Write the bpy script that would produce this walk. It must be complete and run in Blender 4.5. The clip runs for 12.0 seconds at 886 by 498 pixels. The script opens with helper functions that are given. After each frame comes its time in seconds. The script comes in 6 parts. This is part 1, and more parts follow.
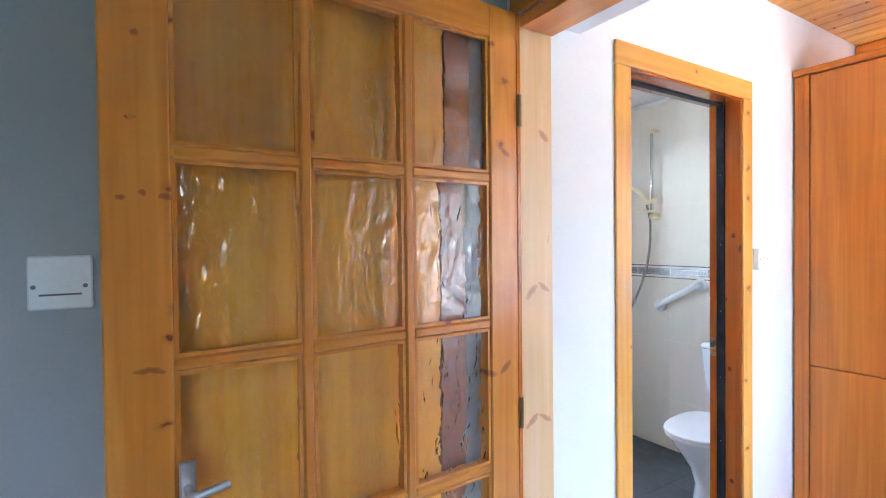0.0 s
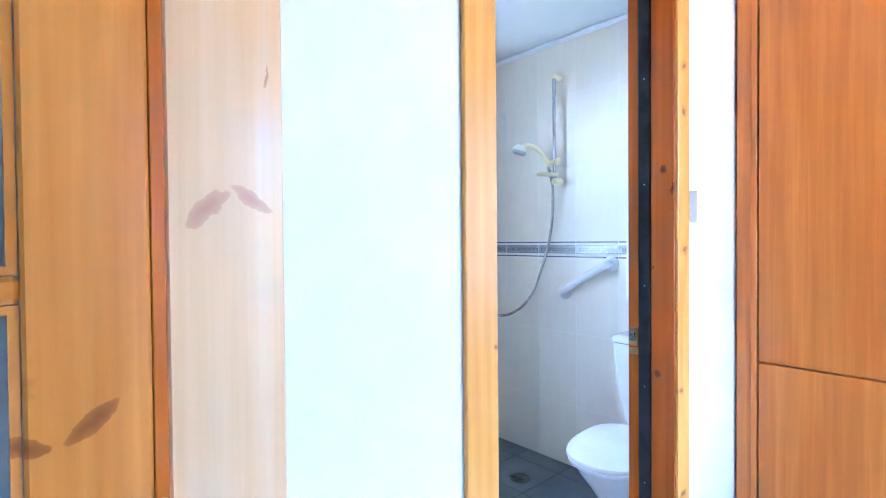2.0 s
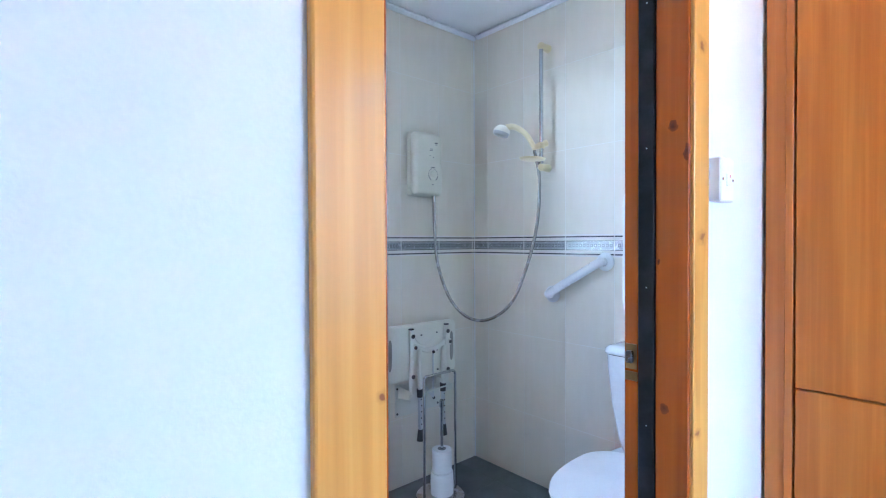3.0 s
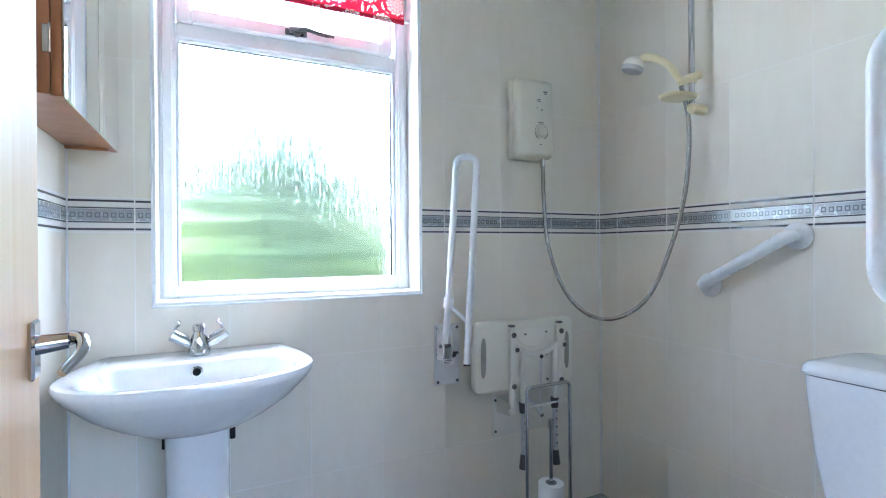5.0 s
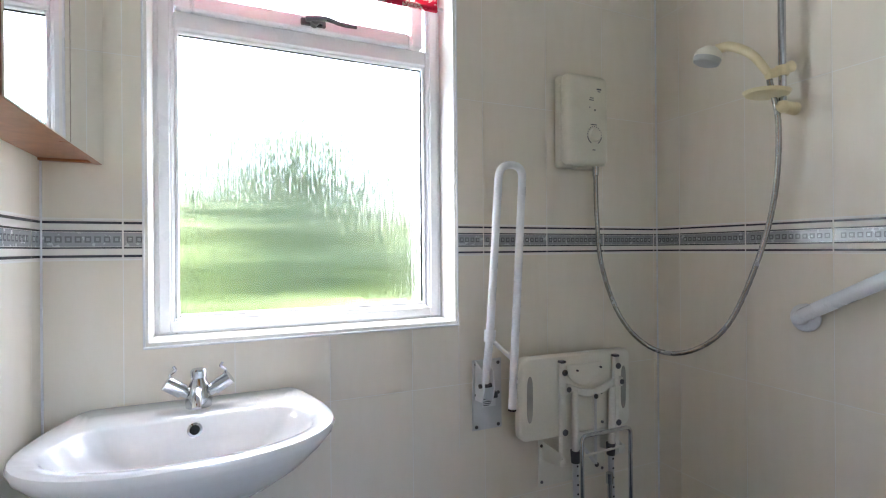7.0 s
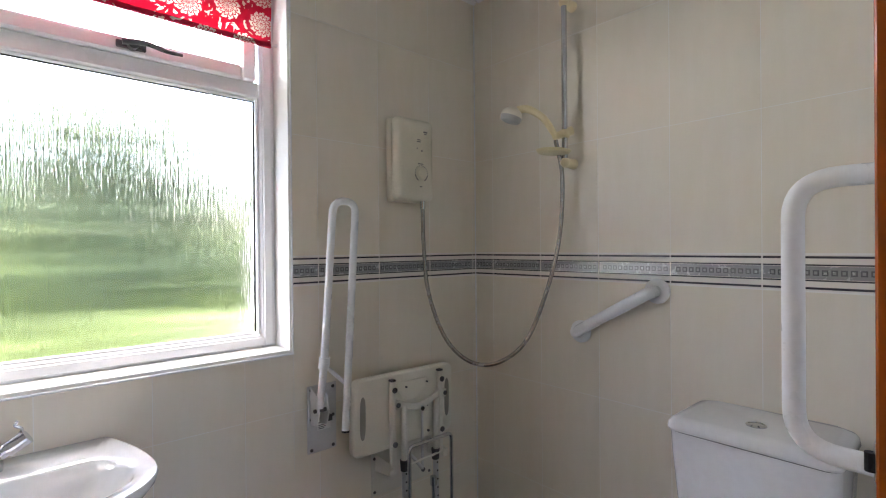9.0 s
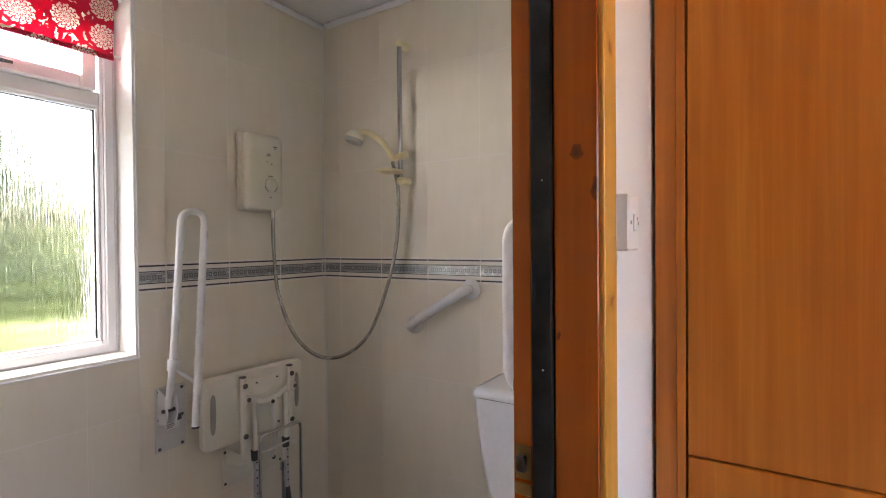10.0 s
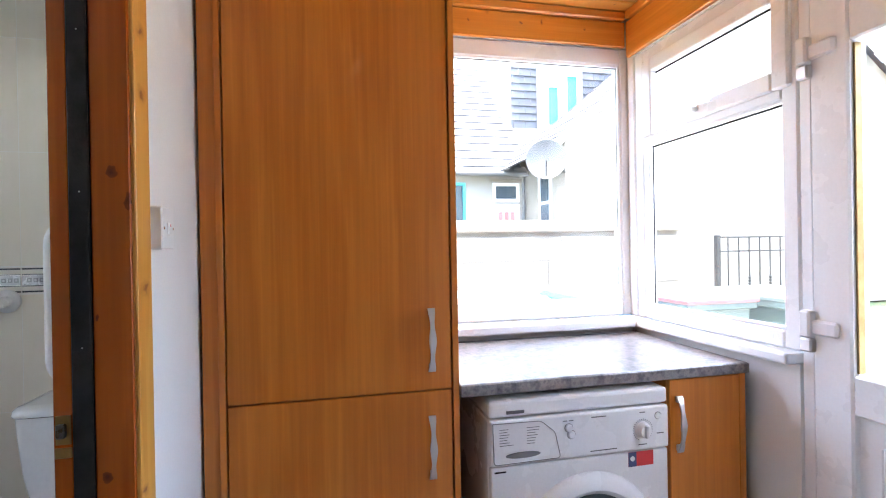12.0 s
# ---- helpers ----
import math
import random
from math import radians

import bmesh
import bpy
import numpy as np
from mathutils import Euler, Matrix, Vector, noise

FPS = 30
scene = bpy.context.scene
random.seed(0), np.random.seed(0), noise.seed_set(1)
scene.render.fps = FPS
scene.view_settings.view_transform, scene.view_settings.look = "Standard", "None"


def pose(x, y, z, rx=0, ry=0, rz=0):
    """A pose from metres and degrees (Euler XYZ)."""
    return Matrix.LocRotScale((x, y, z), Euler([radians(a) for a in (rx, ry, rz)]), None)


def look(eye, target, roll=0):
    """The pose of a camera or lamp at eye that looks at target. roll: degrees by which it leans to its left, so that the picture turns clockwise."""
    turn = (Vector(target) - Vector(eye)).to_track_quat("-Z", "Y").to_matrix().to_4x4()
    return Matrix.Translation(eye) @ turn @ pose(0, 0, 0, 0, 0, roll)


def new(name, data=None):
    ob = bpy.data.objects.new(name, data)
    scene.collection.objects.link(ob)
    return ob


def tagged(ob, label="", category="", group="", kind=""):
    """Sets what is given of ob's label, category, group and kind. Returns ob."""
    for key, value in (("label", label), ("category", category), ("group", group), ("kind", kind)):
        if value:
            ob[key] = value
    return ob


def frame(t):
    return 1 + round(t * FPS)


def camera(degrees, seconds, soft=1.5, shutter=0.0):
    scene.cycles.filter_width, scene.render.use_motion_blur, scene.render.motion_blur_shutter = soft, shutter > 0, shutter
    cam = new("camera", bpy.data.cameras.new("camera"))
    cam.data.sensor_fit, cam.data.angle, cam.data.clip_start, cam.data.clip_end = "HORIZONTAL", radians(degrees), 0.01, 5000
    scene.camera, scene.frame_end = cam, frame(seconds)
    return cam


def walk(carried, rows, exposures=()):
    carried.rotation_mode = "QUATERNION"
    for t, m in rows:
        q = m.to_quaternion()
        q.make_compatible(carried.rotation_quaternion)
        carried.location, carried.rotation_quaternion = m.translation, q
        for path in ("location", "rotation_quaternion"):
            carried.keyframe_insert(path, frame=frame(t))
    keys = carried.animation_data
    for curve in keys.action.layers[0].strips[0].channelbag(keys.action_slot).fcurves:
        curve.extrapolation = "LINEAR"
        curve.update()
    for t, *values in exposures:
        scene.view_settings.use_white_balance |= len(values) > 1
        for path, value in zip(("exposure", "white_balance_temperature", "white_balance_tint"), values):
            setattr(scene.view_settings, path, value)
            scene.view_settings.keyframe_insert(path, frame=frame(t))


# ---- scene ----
cam = camera(84.5, 12.0, 1.1)
PATH = [
    (0, (0.003, -0.015, 1.445), (1.061, 1.682, 1.414), -0.6),
    (0.5, (0.183, 0.076, 1.426), (1.389, 1.671, 1.398), -0.6),
    (1, (0.366, 0.19, 1.318), (1.629, 1.74, 1.287), -0.6),
    (1.5, (0.542, 0.319, 1.294), (1.836, 1.844, 1.262), -0.5),
    (2, (0.742, 0.445, 1.275), (2.062, 1.947, 1.242), -0.5),
    (2.5, (0.914, 0.513, 1.268), (2.232, 2.018, 1.247), -0.7),
    (2.7, (0.979, 0.56, 1.258), (2.314, 2.049, 1.23), -0.3),
    (4.3, (1.434, 0.781, 1.161), (2.501, 2.472, 1.145), -0.3),
    (4.5, (1.455, 0.816, 1.147), (2.451, 2.551, 1.132), -0.4),
    (5, (1.492, 0.912, 1.12), (2.348, 2.719, 1.114), -0.4),
    (5.5, (1.5, 1.012, 1.125), (2.296, 2.847, 1.124), -0.5),
    (6, (1.512, 1.1, 1.137), (2.29, 2.943, 1.138), -0.5),
    (6.5, (1.527, 1.161, 1.159), (2.302, 3.005, 1.162), -0.5),
    (6.7, (1.525, 1.178, 1.171), (2.304, 3.02, 1.173), -0.5),
    (8.3, (1.532, 1.162, 1.276), (2.661, 2.812, 1.274), -0.4),
    (8.5, (1.526, 1.143, 1.287), (2.719, 2.749, 1.278), -0.5),
    (9, (1.495, 1.056, 1.297), (2.829, 2.546, 1.29), -0.5),
    (9.5, (1.414, 0.922, 1.32), (2.912, 2.247, 1.302), -0.5),
    (10, (1.344, 0.818, 1.331), (3.036, 1.884, 1.31), -0.5),
    (10.5, (1.268, 0.764, 1.306), (3.144, 1.457, 1.306), -0.7),
    (11, (1.187, 0.725, 1.311), (3.171, 0.976, 1.307), -0.8),
    (11.5, (1.133, 0.681, 1.295), (3.128, 0.537, 1.299), -0.9),
    (12, (1.048, 0.641, 1.313), (3.0, 0.205, 1.306), -1.0),
]
EXPOSURES = [(0.0, 5.65, 5500, 7), (0.5, 5.85, 5200, 7), (1.5, 5.95, 4700, 5), (2.0, 6.0, 4500, 5), (2.5, 5.74, 4750, 6), (2.7, 5.64, 4750, 6), (4.5, 5.37, 5150, 4), (5.5, 5.14, 5500, 5), (6.5, 4.94, 6000, 8), (8.5, 4.54, 6500, 11), (9.5, 4.41, 6900, 15), (10.0, 4.52, 7300, 17), (10.5, 4.97, 7000, 16), (11.0, 4.85, 6700, 13), (12.0, 4.4, 6150, 7)]
walk(cam, [(t, look(eye, target, roll)) for t, eye, target, roll in PATH], EXPOSURES)

# ---- daylight: an overcast sky and a broad, weak sun ----
SKY, SUN = 0.15, 0.5
world = bpy.data.worlds.new("overcast_sky")
scene.world = world
world.use_nodes = True
wn, wl = world.node_tree.nodes, world.node_tree.links
sky = wn.new("ShaderNodeTexSky")
sky.sky_type, sky.sun_disc = "NISHITA", False
sky.sun_elevation, sky.sun_rotation = radians(84), radians(18)
sky.air_density, sky.dust_density, sky.ozone_density = 1.0, 6.0, 0.6
wl.new(sky.outputs[0], wn["Background"].inputs[0])
wn["Background"].inputs[1].default_value = SKY
sun = new("sun", bpy.data.lights.new("sun", "SUN"))
sun.data.energy, sun.data.angle, sun.data.color = SUN, radians(10), (1.0, 0.96, 0.9)
sun.matrix_basis = look((0, 0, 0), (-math.sin(radians(18)) * math.cos(radians(84)), -math.cos(radians(18)) * math.cos(radians(84)), -math.sin(radians(84))))

# the sky's light in the opening of the bathroom's fanlight
fan = bpy.data.lights.new("fanlight_daylight", "AREA")
fan.shape, fan.size, fan.size_y, fan.energy, fan.color = "RECTANGLE", 0.64, 0.07, 0.38, (0.93, 0.97, 1.0)
lamp = bpy.data.objects.new("fanlight_daylight", fan)
scene.collection.objects.link(lamp)
lamp.matrix_world = look((1.76, 2.785, 1.937), (1.76, 1.5, 0.5))

# ---- materials ----


def nodes(name):
    m = bpy.data.materials.new(name)
    m.use_nodes = True
    t = m.node_tree
    return m, t, t.nodes["Principled BSDF"]


def coords(t, stretch=(1, 1, 1), shift=True):
    """Object coordinates, stretched, with a shift of its own for each object."""
    c = t.nodes.new("ShaderNodeTexCoord")
    mp = t.nodes.new("ShaderNodeMapping")
    mp.inputs["Scale"].default_value = stretch
    t.links.new(c.outputs["Object"], mp.inputs["Vector"])
    if shift:
        info = t.nodes.new("ShaderNodeObjectInfo")
        k = t.nodes.new("ShaderNodeMath")
        k.operation = "MULTIPLY"
        k.inputs[1].default_value = 7.3
        t.links.new(info.outputs["Random"], k.inputs[0])
        t.links.new(k.outputs[0], mp.inputs["Location"])
    return mp.outputs[0]


def noise_tex(t, vec, scale, detail=4, rough=0.55, distortion=0.0):
    n = t.nodes.new("ShaderNodeTexNoise")
    n.inputs["Scale"].default_value, n.inputs["Detail"].default_value = scale, detail
    n.inputs["Roughness"].default_value, n.inputs["Distortion"].default_value = rough, distortion
    t.links.new(vec, n.inputs["Vector"])
    return n.outputs["Fac"]


def ramp(t, fac, stops):
    r = t.nodes.new("ShaderNodeValToRGB")
    e = r.color_ramp.elements
    while len(e) < len(stops):
        e.new(0.5)
    for el, (p, c) in zip(e, stops):
        el.position, el.color = p, (*c, 1)
    t.links.new(fac, r.inputs[0])
    return r.outputs[0]


def mixc(t, fac, a, b, mode="MIX"):
    m = t.nodes.new("ShaderNodeMix")
    m.data_type, m.blend_type = "RGBA", mode
    if isinstance(fac, float):
        m.inputs[0].default_value = fac
    else:
        t.links.new(fac, m.inputs[0])
    for sock, v in ((m.inputs[6], a), (m.inputs[7], b)):
        if isinstance(v, tuple):
            sock.default_value = (*v, 1)
        else:
            t.links.new(v, sock)
    return m.outputs[2]


def relief(t, height, strength, distance=0.002):
    b = t.nodes.new("ShaderNodeBump")
    b.inputs["Strength"].default_value, b.inputs["Distance"].default_value = strength, distance
    t.links.new(height, b.inputs["Height"])
    t.links.new(b.outputs[0], t.nodes["Principled BSDF"].inputs["Normal"])


def plain(name, a, b, rough=0.5, metal=0.0, scale=3.0, fine=60.0, bump=0.1, stretch=(1, 1, 1), coat=0.0, shift=True, spread=0.1):
    """A surface that varies between two colours at two scales, with fine relief."""
    m, t, p = nodes(name)
    v = coords(t, stretch, shift)
    big, small = noise_tex(t, v, scale), noise_tex(t, v, fine, 6)
    base = ramp(t, big, [(0.35, a), (0.65, b)])
    base = mixc(t, 0.12, base, ramp(t, small, [(0.3, tuple(c * (1 - 3 * spread) for c in a)), (0.7, b)]))
    t.links.new(base, p.inputs["Base Color"])
    t.links.new(ramp(t, noise_tex(t, v, scale * 2.3), [(0.3, (rough * 0.8,) * 3), (0.7, (min(1, rough * 1.2),) * 3)]), p.inputs["Roughness"])
    p.inputs["Metallic"].default_value, p.inputs["Coat Weight"].default_value = metal, coat
    p.inputs["Coat Roughness"].default_value = 0.08
    if bump:
        relief(t, small, bump)
    return m


def wood(name, light, mid, dark, axis=2, rough=0.3, coat=0.3, knots=0.0, grain=1.0, streak=0.35, spikes=(), flat=1):
    """Sawn timber with the grain along one axis; knots: how much of it they take; spikes: single knots, each place, z, length, width, angle, on faces across the axis flat."""
    m, t, p = nodes(name)
    st = [9.0 * grain] * 3
    st[axis] = 0.55
    v = coords(t, tuple(st))
    warp = noise_tex(t, v, 1.1, 3, 0.5, 0.8 if knots else 0.15)
    st2 = [70.0 * grain] * 3
    st2[axis] = 1.6
    fibre = noise_tex(t, coords(t, tuple(st2)), 1.0, 5, 0.6)
    col = ramp(t, warp, [(0.3, light), (0.52, mid), (0.6, light), (0.75, mid)])
    col = mixc(t, streak, col, ramp(t, fibre, [(0.32, tuple(0.8 * c for c in mid)), (0.5, mid), (0.68, light)]))
    if knots:
        sep, com, add = t.nodes.new("ShaderNodeSeparateXYZ"), t.nodes.new("ShaderNodeCombineXYZ"), t.nodes.new("ShaderNodeMath")
        t.links.new(coords(t), sep.inputs[0])
        across = [k for k in range(3) if k != axis]
        t.links.new(sep.outputs[across[0]], add.inputs[0])
        t.links.new(sep.outputs[across[1]], add.inputs[1])
        t.links.new(add.outputs[0], com.inputs[0])
        squash = t.nodes.new("ShaderNodeMath")
        squash.operation = "MULTIPLY"
        squash.inputs[1].default_value = 1.45
        t.links.new(sep.outputs[axis], squash.inputs[0])
        t.links.new(squash.outputs[0], com.inputs[1])
        vo = t.nodes.new("ShaderNodeTexVoronoi")
        vo.voronoi_dimensions = "2D"
        vo.inputs["Scale"].default_value = 6.0
        vo.inputs["Randomness"].default_value = 1.0
        t.links.new(com.outputs[0], vo.inputs["Vector"])
        wob = t.nodes.new("ShaderNodeVectorMath")
        wob.operation = "ADD"
        nz = t.nodes.new("ShaderNodeTexNoise")
        nz.inputs["Scale"].default_value = 38
        t.links.new(com.outputs[0], nz.inputs["Vector"])
        mul = t.nodes.new("ShaderNodeVectorMath")
        mul.operation = "SCALE"
        mul.inputs["Scale"].default_value = 0.034
        t.links.new(nz.outputs["Color"], mul.inputs[0])
        t.links.new(com.outputs[0], wob.inputs[0])
        t.links.new(mul.outputs[0], wob.inputs[1])
        t.links.new(wob.outputs[0], vo.inputs["Vector"])
        tone = t.nodes.new("ShaderNodeSeparateXYZ")
        t.links.new(vo.outputs["Color"], tone.inputs[0])
        size, far = t.nodes.new("ShaderNodeMath"), t.nodes.new("ShaderNodeMath")
        size.operation, far.operation = "MULTIPLY_ADD", "DIVIDE"
        size.inputs[1].default_value, size.inputs[2].default_value = 1.75, -0.6
        t.links.new(tone.outputs[0], size.inputs[0])
        least = t.nodes.new("ShaderNodeMath")
        least.operation = "MAXIMUM"
        least.inputs[1].default_value = 0.02
        t.links.new(size.outputs[0], least.inputs[0])
        t.links.new(vo.outputs["Distance"], far.inputs[0])
        t.links.new(least.outputs[0], far.inputs[1])
        spot = ramp(t, far.outputs[0], [(knots * 0.5, (1, 1, 1)), (knots * 1.05, (0, 0, 0))])
        halo = ramp(t, far.outputs[0], [(knots, (0.75, 0.75, 0.75)), (knots * 2.3, (0, 0, 0))])
        col = mixc(t, halo, col, tuple(0.75 * c for c in mid))
        col = mixc(t, spot, col, dark)
    for x, z, length, width, angle in spikes:
        mp, far, geo = t.nodes.new("ShaderNodeMapping"), t.nodes.new("ShaderNodeVectorMath"), t.nodes.new("ShaderNodeNewGeometry")
        mp.vector_type, far.operation = "TEXTURE", "LENGTH"
        mp.inputs["Location"].default_value = (x + 0.007, 0, z + 0.007) if flat == 1 else (0, x + 0.007, z + 0.007)
        mp.inputs["Rotation"].default_value = (0, radians(angle), 0) if flat == 1 else (radians(angle), 0, 0)
        mp.inputs["Scale"].default_value = (length, 1000, width) if flat == 1 else (1000, length, width)
        bend, wob = t.nodes.new("ShaderNodeTexNoise"), t.nodes.new("ShaderNodeVectorMath")
        bend.inputs["Scale"].default_value = 55
        wob.operation = "MULTIPLY_ADD"
        wob.inputs[1].default_value = (0.014 * flat, 0.014 * (1 - flat), 0.014)
        t.links.new(geo.outputs["Position"], bend.inputs["Vector"])
        t.links.new(bend.outputs["Color"], wob.inputs[0])
        t.links.new(geo.outputs["Position"], wob.inputs[2])
        t.links.new(wob.outputs[0], mp.inputs["Vector"])
        t.links.new(mp.outputs[0], far.inputs[0])
        col = mixc(t, ramp(t, far.outputs["Value"], [(0.8, (0.5, 0.5, 0.5)), (3.0, (0, 0, 0))]), col, mid)
        col = mixc(t, ramp(t, far.outputs["Value"], [(0.2, (0.75, 0.75, 0.75)), (0.9, (0.45, 0.45, 0.45)), (1.35, (0, 0, 0))]), col, dark)
    t.links.new(col, p.inputs["Base Color"])
    p.inputs["Roughness"].default_value, p.inputs["Coat Weight"].default_value = rough, coat
    p.inputs["Coat Roughness"].default_value = 0.12
    relief(t, fibre, 0.12, 0.001)
    return m


def tile_glaze(name, a, b, stripes=True):
    m, t, p = nodes(name)
    v = coords(t, (26, 26, 5))
    n = noise_tex(t, v, 1.0, 4)
    info = t.nodes.new("ShaderNodeObjectInfo")
    col = mixc(t, ramp(t, n, [(0.35, (0, 0, 0)), (0.65, (1, 1, 1))]), a, b)
    hue = ramp(t, info.outputs["Random"], [(0.0, (0.994, 0.994, 0.994)), (1.0, (1, 1, 1))])
    t.links.new(mixc(t, 1.0, col, hue, "MULTIPLY"), p.inputs["Base Color"])
    p.inputs["Roughness"].default_value, p.inputs["Specular IOR Level"].default_value = 0.42, 0.35
    relief(t, noise_tex(t, coords(t), 9.0, 2), 0.06, 0.004)
    return m


def clear_glass(name, tint=(1, 1, 1), rough=0.0):
    """A thin window pane: mostly clear, with a mirror's share of reflection."""
    m, t, p = nodes(name)
    out = t.nodes["Material Output"]
    tr, gl, mx, fr, pw, ad = (t.nodes.new("ShaderNode" + k) for k in ("BsdfTransparent", "BsdfGlossy", "MixShader", "LayerWeight", "Math", "Math"))
    tr.inputs[0].default_value = (*tint, 1)
    gl.inputs["Roughness"].default_value = rough
    pw.operation, ad.operation = "POWER", "MULTIPLY_ADD"
    pw.inputs[1].default_value, ad.inputs[1].default_value, ad.inputs[2].default_value = 4.0, 0.7, 0.04
    t.links.new(fr.outputs["Facing"], pw.inputs[0])
    t.links.new(pw.outputs[0], ad.inputs[0])
    t.links.new(ad.outputs[0], mx.inputs[0])
    t.links.new(tr.outputs[0], mx.inputs[1])
    t.links.new(gl.outputs[0], mx.inputs[2])
    t.links.new(mx.outputs[0], out.inputs["Surface"])
    return m


def pattern_glass(name, stretch, scale, strength, distance, rough, tint=(1, 1, 1), detail=2, ior=1.45):
    m, t, p = nodes(name)
    p.inputs["Base Color"].default_value = (*tint, 1)
    p.inputs["Transmission Weight"].default_value = 1.0
    p.inputs["Roughness"].default_value, p.inputs["IOR"].default_value = rough, ior
    v = coords(t, stretch, False)
    relief(t, noise_tex(t, v, scale, detail, 0.5, 0.6), strength, distance)
    return m


def rippled_sheet(name, stretch, scale, strength, distance):
    """Rippled door glass: it bends what lies behind a little, and mirrors what lies before it."""
    m, t, p = nodes(name)
    rf, gl, mx, fr, pw, ad, bp = (t.nodes.new("ShaderNode" + k) for k in ("BsdfRefraction", "BsdfGlossy", "MixShader", "LayerWeight", "Math", "Math", "Bump"))
    rf.inputs["IOR"].default_value, rf.inputs["Roughness"].default_value, gl.inputs["Roughness"].default_value = 1.22, 0.0, 0.02
    bp.inputs["Strength"].default_value, bp.inputs["Distance"].default_value = strength, distance
    t.links.new(noise_tex(t, coords(t, stretch, False), scale, 2, 0.5, 0.6), bp.inputs["Height"])
    for n in (rf, gl, fr):
        t.links.new(bp.outputs[0], n.inputs["Normal"])
    pw.operation, ad.operation = "POWER", "MULTIPLY_ADD"
    pw.inputs[1].default_value, ad.inputs[1].default_value, ad.inputs[2].default_value = 4.0, 0.8, 0.1
    t.links.new(fr.outputs["Facing"], pw.inputs[0])
    t.links.new(pw.outputs[0], ad.inputs[0])
    t.links.new(ad.outputs[0], mx.inputs[0])
    t.links.new(rf.outputs[0], mx.inputs[1])
    t.links.new(gl.outputs[0], mx.inputs[2])
    t.links.new(mx.outputs[0], t.nodes["Material Output"].inputs["Surface"])
    return m


WHITE_PAINT = plain("white_wall_paint", (0.79, 0.8, 0.8), (0.815, 0.825, 0.825), 0.75, 0, 1.4, 220, 0.15, shift=False)
# wall paint taken down to grey: the room's dimness is in the colour
DIM_ROOM_PAINT = plain("dimmed_wall_paint", (0.36, 0.37, 0.37), (0.41, 0.42, 0.42), 0.8, 0, 1.4, 220, 0.15, shift=False)
CEIL_PAINT = plain("white_ceiling_paint", (0.78, 0.78, 0.78), (0.84, 0.84, 0.84), 0.8, 0, 1.2, 160, 0.2, shift=False)
PINE = wood("varnished_pine", (0.76, 0.32, 0.05), (0.61, 0.21, 0.02), (0.2, 0.04, 0.01), 2, 0.28, 0.5, 0.06, spikes=[(0.742, 1.114, 0.022, 0.009, 12), (0.79, 1.124, 0.026, 0.008, -36), (0.79, 1.67, 0.02, 0.009, 30), (-0.022, 1.522, 0.008, 0.005, 0), (0.008, 1.53, 0.005, 0.007, 0), (0.042, 1.524, 0.01, 0.006, 0), (0.015, 1.236, 0.024, 0.006, 8), (0.0, 1.79, 0.006, 0.009, 20)])
PINE_X = wood("varnished_pine_across", (0.76, 0.32, 0.05), (0.61, 0.21, 0.02), (0.2, 0.04, 0.01), 0, 0.28, 0.5, 0.085)
PINE_Y = wood("varnished_pine_lengthwise", (0.76, 0.32, 0.05), (0.61, 0.21, 0.02), (0.2, 0.04, 0.01), 1, 0.28, 0.5, 0.085)
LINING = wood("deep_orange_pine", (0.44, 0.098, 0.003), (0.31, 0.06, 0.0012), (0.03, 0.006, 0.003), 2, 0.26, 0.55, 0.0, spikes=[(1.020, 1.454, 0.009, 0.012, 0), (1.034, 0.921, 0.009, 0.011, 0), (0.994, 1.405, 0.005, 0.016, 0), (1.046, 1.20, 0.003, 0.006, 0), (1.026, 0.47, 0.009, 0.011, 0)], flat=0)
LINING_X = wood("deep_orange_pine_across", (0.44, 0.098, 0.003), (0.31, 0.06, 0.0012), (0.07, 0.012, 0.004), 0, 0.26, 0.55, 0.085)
STOP = wood("orange_red_pine", (0.6, 0.18, 0.014), (0.48, 0.12, 0.007), (0.1, 0.02, 0.006), 2, 0.26, 0.55)
GOLD = wood("golden_pine", (0.78, 0.42, 0.09), (0.66, 0.3, 0.045), (0.26, 0.075, 0.018), 2, 0.36, 0.2, 0.075)
GOLD_X = wood("golden_pine_across", (0.78, 0.42, 0.09), (0.66, 0.3, 0.045), (0.26, 0.075, 0.018), 0, 0.36, 0.2, 0.075)
GOLD_Y = wood("golden_pine_lengthwise", (0.78, 0.42, 0.09), (0.66, 0.3, 0.045), (0.26, 0.075, 0.018), 1, 0.36, 0.2, 0.075)
PINE_PALE = wood("pale_pine", (0.8, 0.575, 0.33), (0.75, 0.48, 0.23), (0.45, 0.17, 0.09), 2, 0.38, 0.2, 0.0, spikes=[(0.884, 1.309, 0.028, 0.010, -43), (0.928, 1.319, 0.026, 0.008, 33), (0.93, 1.725, 0.024, 0.009, 38), (0.885, 0.965, 0.03, 0.009, -36), (0.93, 0.965, 0.026, 0.008, 34), (0.945, 1.45, 0.002, 0.012, 0), (0.87, 0.55, 0.024, 0.01, -30)])
PINE_DARK = wood("dark_stained_pine", (0.3, 0.1, 0.03), (0.2, 0.06, 0.02), (0.08, 0.02, 0.01), 2, 0.35, 0.3, 0.06)
BEECH = wood("beech_laminate", (0.68, 0.24, 0.03), (0.54, 0.16, 0.014), (0.3, 0.09, 0.02), 2, 0.38, 0.1, 0.0, 1.1, 0.36)
